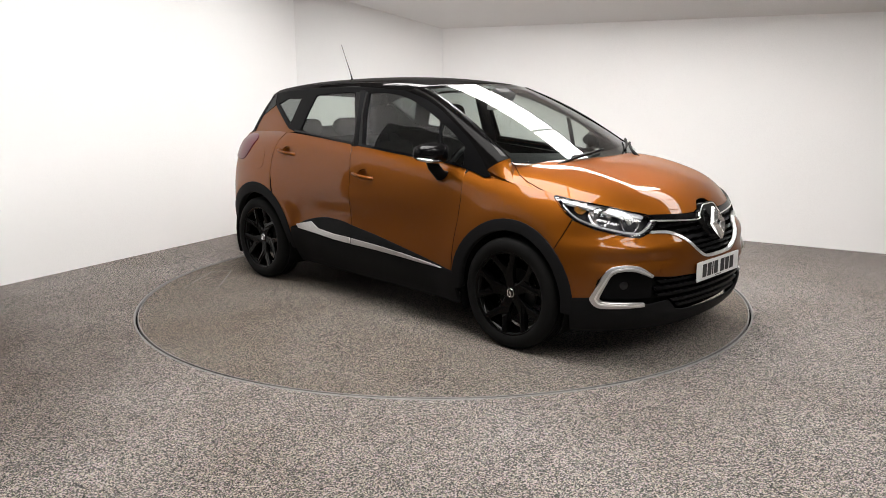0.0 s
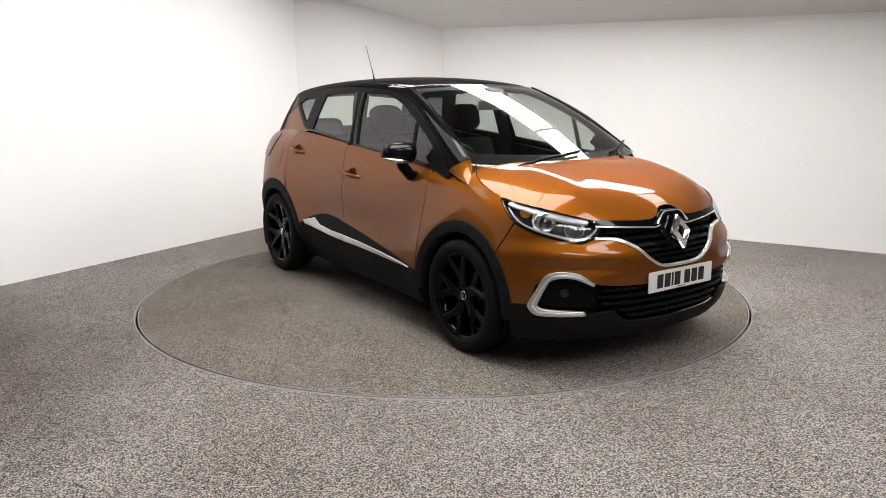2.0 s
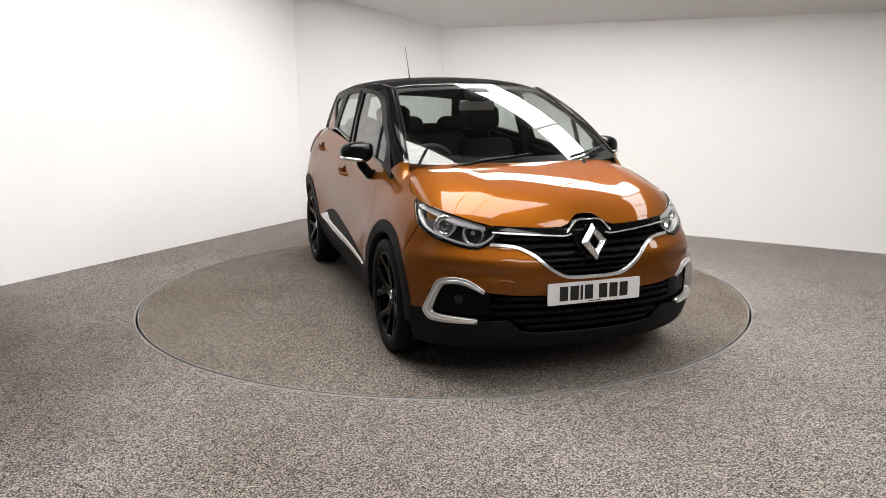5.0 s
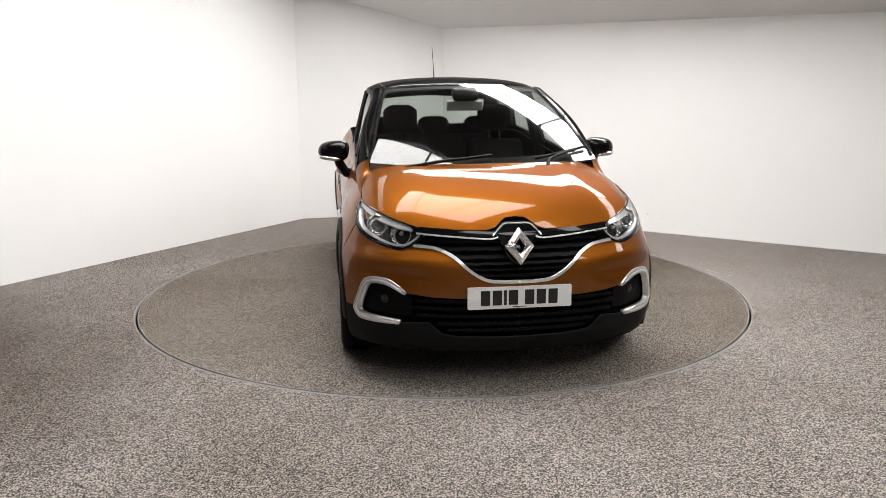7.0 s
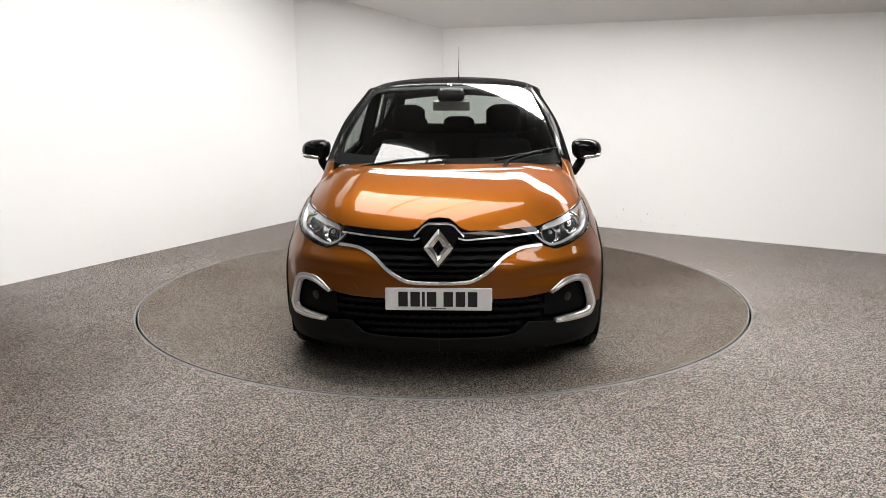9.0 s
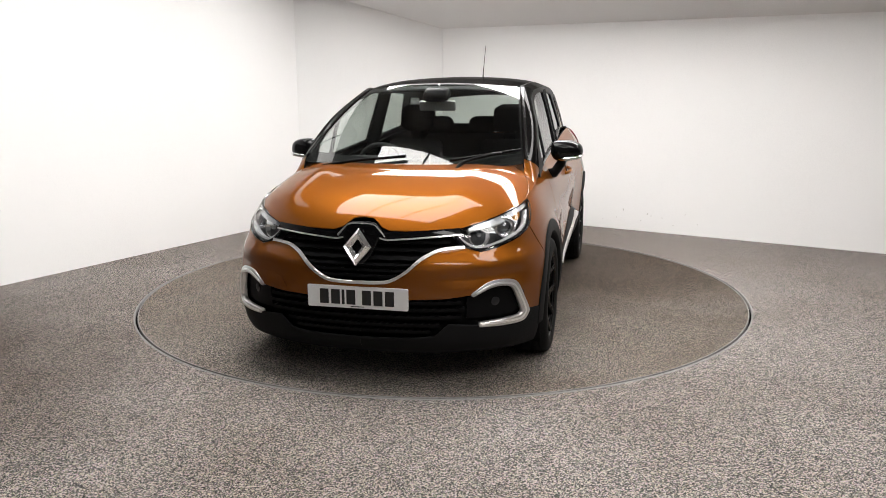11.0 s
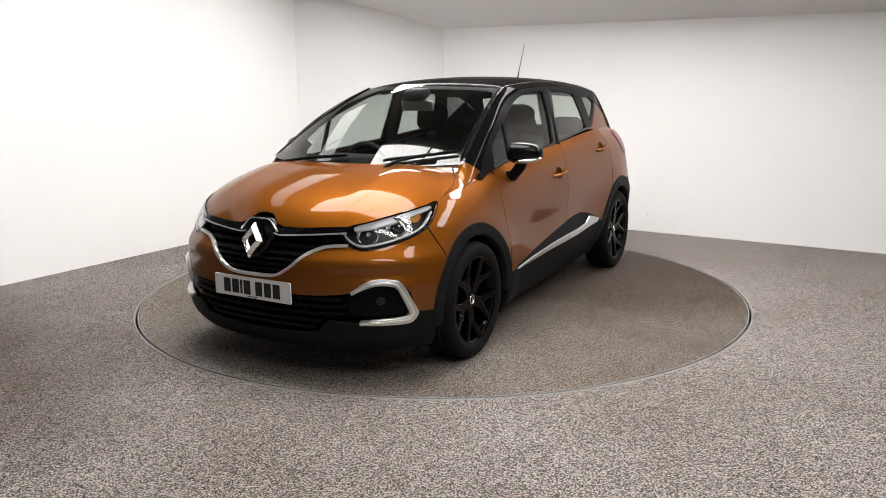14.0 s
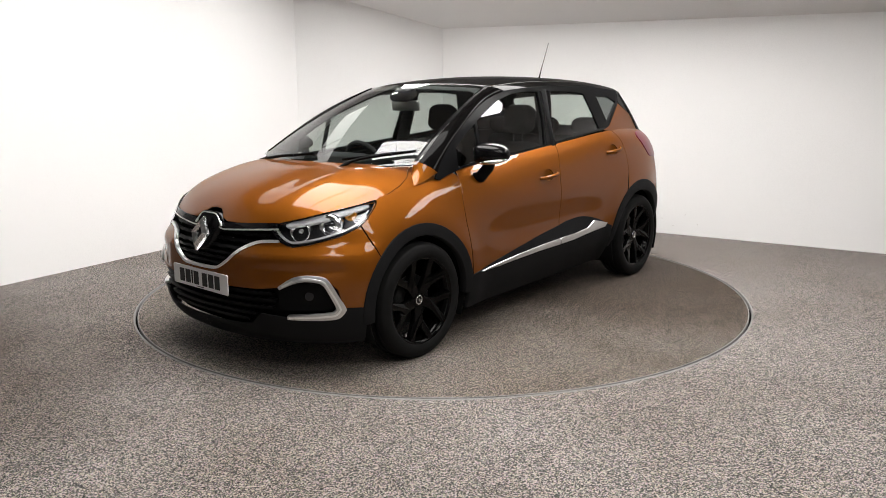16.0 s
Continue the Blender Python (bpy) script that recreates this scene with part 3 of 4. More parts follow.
panel("tailgate", [(-1.957, .66), (-1.945, 1.165), *along(BELT, -1.98, QR, 8, .002), (QR, .66)], body, PAINT, car, sides=BOTH, ease=.002)
fender = [(.86, .30), (.882, .54), (.903, .72), (.901, .84), (.874, .985), (.90, 1.008), *along(BELT, .96, 1.51, 12, 0), (1.540, .912), (1.60, .862), (1.690, .797), (1.597, .602), *arc(WHEEL_X + .005, .33, .425, 42, 172, 16)]
pair("front_wing", fender, body, PAINT, ease=.002)
wing_rim = [tuple(body(q, BELT(q))[:2]) for q in np.linspace(.96, 1.51, 10)]
shut = [(1.505, .744), (1.42, .742), (1.325, .729), (1.24, .700), (1.16, .640), (1.10, .606)]
pair("wing_top", [*wing_rim, *shut, (1.04, .60), (.97, .68)], hood_top, PAINT, ease=.0015, step=.02)

# bonnet, to the lamps and the grille
nose_line = [(1.560, .908), (1.690, .898), (1.90, .872), (2.08, .842), (2.20, .822), (2.35, .813), (2.515, .803), (2.585, .798)]
nose_xy = [tuple(body(q, z)[:2]) for q, z in nose_line]
bonnet = [(1.365, 0), (1.335, .25), (1.28, .44), (1.20, .56), (1.105, .600), (1.165, .634), (1.245, .695), (1.328, .723), (1.42, .736), (1.50, .738), *nose_xy, (2.050, .105), (2.030, .072), (2.018, .05), (2.014, 0)]
panel("bonnet", bonnet, hood_top, PAINT, car, sides=BOTH, ease=.003, step=.025)

# nose: bumper skin, grille, intake
chrome_line = curve([(2.19, .727), (2.27, .724), (2.337, .713), (2.421, .676), (2.50, .614), (2.573, .573), (2.643, .563), (QF, .562)], 5)
under_lamp = [(2.150, .712), (2.108, .699), (2.004, .713), (1.834, .747), (1.700, .788)]
mouth = [(1.836, .392), (1.852, .44), (1.864, .487), (1.90, .522), (1.940, .540), (2.055, .552), (2.10, .540), (2.168, .502), (2.31, .488), (2.474, .483), (QF, .482)]
bumper = [*[(a, b - .006) for a, b in chrome_line[::-1]], *under_lamp, (1.604, .598), *arc(WHEEL_X + .005, .33, .425, 37, 7, 5), *mouth]
panel("front_bumper", bumper, body, PAINT, car, sides=BOTH, ease=.002, step=.025)
part_grille = panel("grille_back", [*chrome_line, (QF, .80), (2.60, .80), (2.515, .803), (2.35, .812), (2.205, .818), (2.245, .785), (2.20, .742)], body, BLACK, car, off=-.05, sides=BOTH)
for k, z in enumerate((.755, .722, .689, .656, .623, .592)):
    a = [2.265, 2.33, 2.405, 2.445, 2.485, 2.53][k]
    line = [(q, z + .0018 * math.sin((q - a) * 60)) for q in np.linspace(a, QF, 44)]
    panel("grille_bar", band(line, .014), body, SATIN, part_grille, off=-.018, thick=.02, step=.02, sides=BOTH)
pair("grille_top", band(curve([(2.205, .802), (2.35, .795), (2.515, .784), (2.60, .779), (2.66, .785)], 6), [.028, .032, .034, .03]), body, GLOSS, off=.002, thick=.04, label="black gloss strip under the bonnet edge")
pair("grille_line", band(curve([(2.20, .786), (2.35, .778), (2.515, .767), (2.60, .762), (2.64, .77)], 6), .007), body, BRIGHTWORK, off=.004, thick=.01, label="thin chrome line")
panel("grille_lip", band(chrome_line, .014), body, BRIGHTWORK, car, off=.006, thick=.02, step=.02, sides=BOTH, label="chrome lip round the foot of the grille")
mouth_low = [(QF, .235), (2.522, .235), (2.42, .24), (2.359, .25), (2.286, .31), (2.126, .31), (1.90, .31), (1.845, .34)]
intake = panel("intake_back", [*mouth, *mouth_low], body, BLACK, car, off=-.055, sides=BOTH)
for z, a in ((.462, 2.22), (.425, 2.20), (.386, 2.22), (.345, 2.33), (.310, 2.38)):
    panel("intake_slat", band([(q, z) for q in np.linspace(a, QF, 24)], .016), body, SATIN, intake, off=-.012, thick=.03, step=.02, sides=BOTH)
panel("lower_bumper", [(1.720, .19), (1.724, .368), (1.745, .380), (1.83, .386), (1.845, .360), (1.90, .340), (2.126, .338), (2.286, .352), (2.352, .292), (2.42, .280), (2.522, .275), (QF, .273), (QF, .19)], body, PLASTIC, car, off=.003, sides=BOTH, ease=.003, step=.03)
for s in (1, -1):
    fog = panel("fog_surround", [*curve([(2.172, .505), (2.10, .549), (2.03, .562), (1.955, .556), (1.912, .533), (1.868, .455), (1.832, .393), (1.833, .372), (1.86, .343), (1.90, .334), (2.02, .334), (2.130, .337)], 3), *curve([(2.130, .351), (2.02, .358), (1.912, .363), (1.882, .374), (1.878, .393), (1.896, .435), (1.919, .481), (1.940, .515), (1.971, .530), (2.03, .536), (2.092, .525), (2.166, .493)], 3)], body, SILVER, car, off=.010, thick=.03, step=.014, sides=(s,), label="satin silver fog lamp surround", ease=.002)
    panel("surround_ridge", band(curve([(2.150, .509), (2.095, .534), (2.03, .546), (1.965, .539), (1.930, .520), (1.888, .45), (1.860, .394), (1.862, .376), (1.880, .358), (1.91, .352), (2.02, .349), (2.120, .346)], 3), .006), body, BRIGHTWORK, fog, off=.014, thick=.006, step=.012, sides=(s,), ease=.002)
    pod = panel("fog_pod", [(2.19, .482), (2.10, .512), (2.05, .522), (1.97, .515), (1.925, .50), (1.895, .455), (1.88, .405), (1.90, .375), (2.05, .368), (2.19, .372)], body, SATIN, car, off=-.03, thick=.03, sides=(s,), label="dark fog lamp housing", lift=lambda a, b: -.02 * np.exp(-((a - 2.03) / .07) ** 2 - ((b - .445) / .05) ** 2))
    c = body(2.03, .447)
    bm = lathe([(.0001, .012), (.02, .010), (.034, .002), (.038, -.004), (.038, -.03)], 28, "Z")
    m = (Vector((.83, .55, 0))).to_track_quat("Z", "Y").to_matrix().to_4x4()
    bm.transform(Matrix.Translation((c[0] - .045, c[1] - .03, c[2])) @ m)
    if s < 0:
        bm.transform(Matrix.Diagonal((1, -1, 1, 1)))
        bmesh.ops.reverse_faces(bm, faces=bm.faces[:])
    part("fog_lamp", bm, HOUSING, pod)

# head lamps
lamp = curve([(1.545, .908), (1.672, .894), (1.903, .866), (2.06, .840), (2.16, .822), (2.215, .808), (2.242, .786), (2.215, .752), (2.172, .722), (2.115, .705), (2.004, .717), (1.834, .751), (1.700, .793), (1.61, .85)], 5, True)
for s in (1, -1):
    head = panel("headlamp", lamp, body, CLEAR, car, off=.001, thick=.004, step=.03, sides=(s,), label="clear headlamp cover")
    bucket = panel("lamp_housing", lamp, body, HOUSING, head, off=-.055, thick=-.05, step=.025, sides=(s,), label="black lamp housing")
    panel("lamp_gasket", lamp, body, GLOSS, head, off=.0035, thick=.01, step=.02, sides=(s,), holes=([(a + (1.93 - a) * .030, b + (.80 - b) * .055) for a, b in lamp],), label="black gasket round the lamp")
    rim = curve([(1.612, .870), (1.712, .808), (1.838, .770), (2.004, .737), (2.108, .726), (2.158, .738), (2.196, .762), (2.215, .784)], 5)
    panel("lamp_trim", band(rim, [.006, .009, .010, .009, .008]), body, BRIGHT, head, off=-.010, thick=.03, step=.015, sides=(s,), label="bright running light strip")
    top = curve([(1.60, .890), (1.75, .876), (1.903, .855), (2.06, .829), (2.16, .808)], 5)
    panel("lamp_brow", band(top, [.012, .028, .038, .032, .012]), body, BRIGHT, head, off=-.008, thick=.03, step=.015, sides=(s,), label="silver reflector strip")
    for q, z, r, name in ((1.905, .797, .062, "projector"), (2.085, .770, .056, "main_beam")):
        c = body(q, z)
        m = Matrix.Translation((c[0] - .052, c[1] - .030, c[2])) @ Vector((.92, .38, .02)).to_track_quat("Z", "Y").to_matrix().to_4x4()
        flip = Matrix.Identity(4) if s > 0 else Matrix.Diagonal((1, -1, 1, 1))
        bm = lathe([(r * .50, .014), (r * .62, .026), (r * .74, .028), (r * .92, .024), (r, .012), (r * 1.02, -.03)] if name == "projector" else [(.006, -.024), (r * .3, -.020), (r * .62, -.006), (r * .9, .018), (r * .97, .022), (r, .014), (r, -.03)], 30, "Z")
        bm.transform(flip @ m)
        unit = part(name, bm, CHROME, head, "chrome lamp reflector")
        bm = lathe([(.0001, r * .5), (r * .2, r * .45), (r * .38, r * .33), (r * .5, .014), (r * .5, -.02)] if name == "projector" else [(.0001, .02), (r * .14, .016), (r * .2, .004), (r * .2, -.024)], 24, "Z")
        bm.transform(flip @ m)
        part("lens", bm, LENS, unit) if name == "projector" else part("bulb", bm, SILVER, unit)
    c = body(1.735, .842)
    bm = lathe([(.0001, .004), (.014, .003), (.024, .010), (.03, .012), (.03, -.02)], 20, "Z")
    bm.transform((Matrix.Identity(4) if s > 0 else Matrix.Diagonal((1, -1, 1, 1))) @ Matrix.Translation((c[0] - .03, c[1] - .045, c[2])) @ Vector((.8, .6, 0)).to_track_quat("Z", "Y").to_matrix().to_4x4())
    part("indicator", bm, AMBER, head, "amber indicator bulb")

# diamond emblem on its black shield
shield = panel("emblem_shield", curve([(2.630, .80), (2.672, .838), (QF, .842)], 4) + [(QF, .655), (2.715, .660), (2.684, .70), (2.664, .735), (2.650, .77)], lambda a, b: body(a, np.minimum(b, .79)) + np.stack([-.25 * np.maximum(b - .79, 0), 0 * b, np.maximum(b - .79, 0)], -1), GLOSS, car, off=.012, thick=.06, step=.02, sides=BOTH, ease=.003)
panel("emblem_brow", band(curve([(2.612, .775), (2.634, .80), (2.674, .833), (QF, .836)], 5), .007), lambda a, b: body(a, np.minimum(b, .79)) + np.stack([-.25 * np.maximum(b - .79, 0), 0 * b, np.maximum(b - .79, 0)], -1), BRIGHTWORK, shield, off=.015, thick=.01, step=.02, sides=BOTH)
bm = bmesh.new()
loops = []
for w, h, d in ((.074, .096, -.01), (.072, .093, .004), (.050, .065, .022), (.027, .040, .006), (.026, .038, -.01)):
    loops.append([bm.verts.new((d, a * w, b * h)) for a, b in ((0, 1), (1, 0), (0, -1), (-1, 0))])
for a, b in zip(loops, loops[1:]):
    for k in range(4):
        bm.faces.new((a[k], a[(k + 1) % 4], b[(k + 1) % 4], b[k]))
bmesh.ops.recalc_face_normals(bm, faces=bm.faces[:])
bmesh.ops.bevel(bm, geom=[e for e in bm.edges if len(e.link_faces) == 2 and e.calc_face_angle(0) > .3], offset=.0018, segments=2, affect="EDGES")
bm.transform(Matrix.Translation((2.133, 0, .734)) @ Matrix.Rotation(radians(-20), 4, "Y"))
part("emblem", bm, CHROME, car, "chrome diamond emblem", flat=True)

# number plate, its characters as plain bars
bm = prism([(a * (.26 - .008) + .008 * math.cos(t), b * (.0555 - .008) + .008 * math.sin(t)) for a, b, t0 in ((1, 1, 0), (-1, 1, 90), (-1, -1, 180), (1, -1, 270)) for t in [radians(t0 + 15 * k) for k in range(7)]], 0, .006, .001)
PL = Matrix.Translation((2.148, 0, .485)) @ Matrix(((0, 0, 1, 0), (1, 0, 0, 0), (0, 1, 0, 0), (0, 0, 0, 1)))
bm.transform(PL)
plate = part("number_plate", bm, WHITE, car, "white front number plate with black bars", flat=True)
for k, (a, w) in enumerate(((-.172, .046), (-.113, .046), (-.073, .014), (-.033, .046), (.048, .046), (.107, .046), (.166, .046))):
    part("bar", box((2.1535, a - w / 2, .448), (2.1555, a + w / 2, .522)), INK, plate, flat=True)
part("bar", box((2.1535, -.035, .4365), (2.1552, .035, .440)), INK, plate, flat=True)

# upper body
dlo_front = curve([(1.066, .985), (1.005, 1.068), (.88, 1.180), (.72, 1.282), (.55, 1.368), (.38, 1.432), (.20, float(roof_edge(.2)[1]))], 5)
belt_back = along(BELT, .96, -1.0, 24, -.001)
dlo = [*dlo_front, *[(float(x), float(roof_edge(x)[1])) for x in np.linspace(.14, -1.37, 22)], (-1.36, 1.380), (-1.105, 1.208), (-1.02, 1.183), *belt_back[::-1], (1.03, .975)]
win_f = [(-.112, 1.106), (-.150, 1.30), (-.160, 1.470), *curve([(-.10, 1.477), (.093, 1.466), (.307, 1.412), (.562, 1.307), (.72, 1.225)], 4), (.838, 1.150), (.852, 1.034), (.40, 1.075)]
win_r = [(-.200, 1.125), (-.325, 1.474), *curve([(-.40, 1.478), (-.60, 1.474), (-.775, 1.462)], 3), (-.80, 1.452), (-.93, 1.20), (-.90, 1.189), (-.55, 1.155)]
win_q = [(-1.085, 1.235), (-1.00, 1.42), (-.985, 1.436), (-1.19, 1.436), (-1.32, 1.392)]
pair("window_frame", dlo, side_glass, SATIN, holes=(win_f, win_r, win_q), off=.002, step=.03, ease=.002)
grow = lambda p, k=1.03: [((a - np.mean([u for u, v in p])) * k + np.mean([u for u, v in p]), (b - np.mean([v for u, v in p])) * k + np.mean([v for u, v in p])) for a, b in p]
for nm, w in (("front_window", win_f), ("rear_window", win_r), ("quarter_window", win_q)):
    for ob in pair(nm, grow(w), side_glass, PRIVACY if nm == "quarter_window" else PANE, off=-.008, thick=.003, step=.05, label="dark tinted quarter window" if nm == "quarter_window" else "tinted side window"):
        ob.visible_shadow = False
pair("window_divider", band([(.615, 1.05), (.600, 1.29)], .022), side_glass, SATIN, off=.0, thick=.02, step=.03)
pair("belt_trim", band(along(BELT, .84, -1.0, 24, -.008), .012), side_glass, GLOSS, off=.006, thick=.012, step=.03)
pair("pillar_panel", [(-.128, 1.115), (-.178, 1.32), (-.178, 1.478), (-.308, 1.478), (-.300, 1.40), (-.185, 1.12)], side_glass, GLOSS, off=.005, thick=.006, step=.04, ease=.001)
pair("rear_pillar", [(-1.0, 1.180), (-1.105, 1.204), (-1.358, 1.376), (-1.565, 1.280), (-1.70, 1.13), (-1.40, 1.150)], side_glass, PAINT, off=.003, step=.03, ease=.002)
pair("spoiler_side", [(-1.365, 1.382), (-1.38, float(roof_edge(-1.38)[1])), (-1.43, float(roof_edge(-1.43)[1])), (-1.56, 1.288)], side_glass, GLOSS, off=.003, step=.03)
foot = np.array(dlo_front)
PX, PZ = Spline(np.linspace(0, 1, len(foot)), foot[:, 0]), Spline(np.linspace(0, 1, len(foot)), foot[:, 1])


def pillar(w, s):
    """The windscreen pillar, from the door frame to the glass."""
    w, s = np.asarray(w, float), np.asarray(s, float)
    a, b = side_glass(PX(s), PZ(s)), screen(.965 + 0 * s, s)
    return a + (b - a) * w[..., None] + np.stack([.04 + 0 * w, .065 + 0 * w, .025 + 0 * w], -1) * (w * (1 - w))[..., None]




def wing_root(w, v):
    """The painted root of the pillar, from the wing's top up to the pillar's foot."""
    w, v = np.asarray(w, float), np.asarray(v, float)
    a = hood_top(1.245 - .055 * w, .752 - .068 * w) - np.array([0, 0, .004])
    b = pillar(w, .080 - .049 * w)
    return a + (b - a) * v[..., None] + np.stack([0 * w, .004 + 0 * w, -.012 + 0 * w], -1) * (v * (1 - v))[..., None]


pair("wing_root", [(0, 0), (.5, 0), (1.0, 0), (1.0, .5), (1.0, 1), (.5, 1), (0, 1), (0, .5)], wing_root, PAINT, step=.08, thick=.02, off=.002)
pair("windscreen_pillar", [(0, .084), (.5, .060), (1, .035), (1, .5), (1, 1), (.5, 1.0), (0, 1), (0, .5)], pillar, ROOFBLACK, step=.06, thick=.02, ease=.001, off=.003)
pair("pillar_strip", [(.80, .075), (.92, .06), (.92, .5), (.92, .98), (.80, .98), (.80, .5)], pillar, GLOSS, step=.04, thick=.01, off=.004)
wscreen = panel("windscreen", [(0, 0), (.5, 0), (1, 0), (1, .5), (1, 1), (.5, 1), (0, 1)], screen, SCREEN, car, sides=BOTH, step=.06, thick=.004, off=-.002, label="clear windscreen with dark border")
wscreen.visible_shadow = False
panel("screen_border", [(0, .0), (.95, .0), (.985, .04), (.985, .96), (.95, .985), (0, .985), (0, .925), (.86, .925), (.925, .905), (.948, .83), (.948, .16), (.91, .100), (0, .085)], screen, SATIN, wscreen, sides=BOTH, step=.04, thick=.003, off=-.009)
roof_front = [(.415 - .40 * (t * .628) ** 2, t) for t in np.linspace(1, 0, 9)]
panel("roof", [(-1.53, 0), (-1.50, .5), (-1.45, .9), (-1.42, 1.0), *[(x, 1.0) for x in np.linspace(-1.36, .2, 12)], *roof_front], roof_top, ROOFBLACK, car, sides=BOTH, weight=(1, .6), step=.025, ease=.002)
pair("roof_seam", band([(x, .865) for x in np.linspace(.24, -1.4, 20)], .014), roof_top, SATIN, off=.0015, thick=.004, step=.03, weight=(1, 1))
panel("tailgate_glass", [(0, 0), (1, 0), (1, .5), (1, 1), (0, 1)], tail_glass, PANE, car, sides=BOTH, step=.07, thick=.004)
panel("tailgate_frame", [(0, -.02), (1.02, -.02), (1.02, 1.0), (0, 1.0), (0, .86), (.86, .84), (.88, .16), (0, .12)], tail_glass, GLOSS, car, sides=BOTH, step=.06, thick=.02, off=.006)
panel("spoiler", [(0, .88), (.97, .88), (.97, 1.0), (0, 1.03)], tail_glass, GLOSS, car, sides=BOTH, step=.05, thick=.03, off=.02)
panel("cowl", [(1.36, 0), (1.325, .25), (1.27, .44), (1.19, .56), (1.11, .60), (1.06, .66), (1.0, .64), (1.1, .5), (1.2, .3), (1.25, 0)], hood_top, SATIN, car, off=-.022, sides=BOTH, step=.04)

# lower trim
ring_f = [*arc(WHEEL_X, .33, .432, -6, 184, 26), *arc(WHEEL_X, .33, .372, 184, -6, 26)]
pair("arch_trim", ring_f, body, PLASTIC, off=.008, thick=.05, step=.025, ease=.004)
pair("rear_arch_trim", [*arc(-WHEEL_X, .33, .452, -4, 194, 26), *arc(-WHEEL_X, .33, .375, 194, -4, 26)], body, PLASTIC, off=.008, thick=.05, step=.025, ease=.004)
sill_top = curve([(-.845, .47), (-.78, .492), (-.70, .528), (-.601, .557), (-.50, .578), (-.396, .586), (-.23, .577), (-.133, .560), (.115, .526), (.404, .478), (.672, .431), (.80, .408), (.865, .400)], 4)
pair("sill", [(-.845, .20), (-.86, .33), *sill_top, (.885, .33), (.90, .20)], body, PLASTIC, off=.006, thick=.03, step=.03, ease=.003)
strip_top = [(-.768, .503), (-.60, .538), (-.515, .494), (-.326, .477), (-.14, .473)]
strip_low = [(-.14, .437), (-.329, .444), (-.535, .461), (-.745, .478)]
pair("sill_strip", [*strip_top, *strip_low], body, SILVER, off=.018, thick=.02, step=.02, ease=.002, label="satin silver sill strip")
pair("sill_strip", [(-.118, .471), (.118, .461), (.405, .441), (.60, .424), (.785, .406), (.60, .410), (.404, .420), (.117, .432), (-.118, .436)], body, SILVER, off=.018, thick=.02, step=.02, ease=.002, label="satin silver sill strip")
for s in (1, -1):
    panel("tail_lamp", curve([(-1.50, .99), (-1.45, 1.06), (-1.42, 1.12), (-1.50, 1.15), (-1.64, 1.14), (-1.80, 1.08), (-1.82, .99), (-1.70, .955), (-1.56, .955)], 4, True), body, REDLENS, car, off=.007, thick=.03, step=.025, sides=(s,), ease=.004, label="dark red tail lamp")
panel("fuel_flap", curve([(-1.367, .905), (-1.360, 1.03), (-1.235, 1.03), (-1.240, .905)], 6, True), body, PAINT, car, off=.0025, thick=.004, step=.03, sides=(-1,), ease=.001)

panel("tow_cover", curve([(2.228, .508), (2.226, .545), (2.25, .560), (2.305, .555), (2.328, .53), (2.334, .506)], 4, True), body, PAINT, car, off=.0022, thick=.004, step=.02, sides=(-1,), ease=.001)

# door handles in their cups
for s, doors in ((1, (FD[0], RD[0])), (-1, (FD[1], RD[1]))):
    for (x, z, tilt), door in (((-.025, .915, -.10), doors[0]), ((-.935, 1.034, -.12), doors[1])):
        turn = lambda u, v: (x + u * math.cos(tilt) - v * math.sin(tilt), z + u * math.sin(tilt) + v * math.cos(tilt))
        gx, gz = GRIPS[0 if door is doors[0] else 1]
        panel("handle_cup", grip(gx, gz, 1.02), body, PAINT, door, off=-.001, thick=-.001, step=.012, sides=(s,), label="hollow behind the handle", lift=lambda a, b: -.034 * np.clip(1 - ((a - gx) / .058) ** 2 - ((b - gz) / .040) ** 2, 0, 1) ** .6)
        pts = [Vector(body(*turn(u, 0)) * np.array([1, s, 1])) + Vector((0, s * (d - .004), 0)) for u, d in ((-.105, 0), (-.09, .018), (-.05, .032), (0, .036), (.05, .032), (.09, .018), (.105, 0))]
        part("door_handle", tube(curve(pts, 3), .0125, 10), PAINT, door)

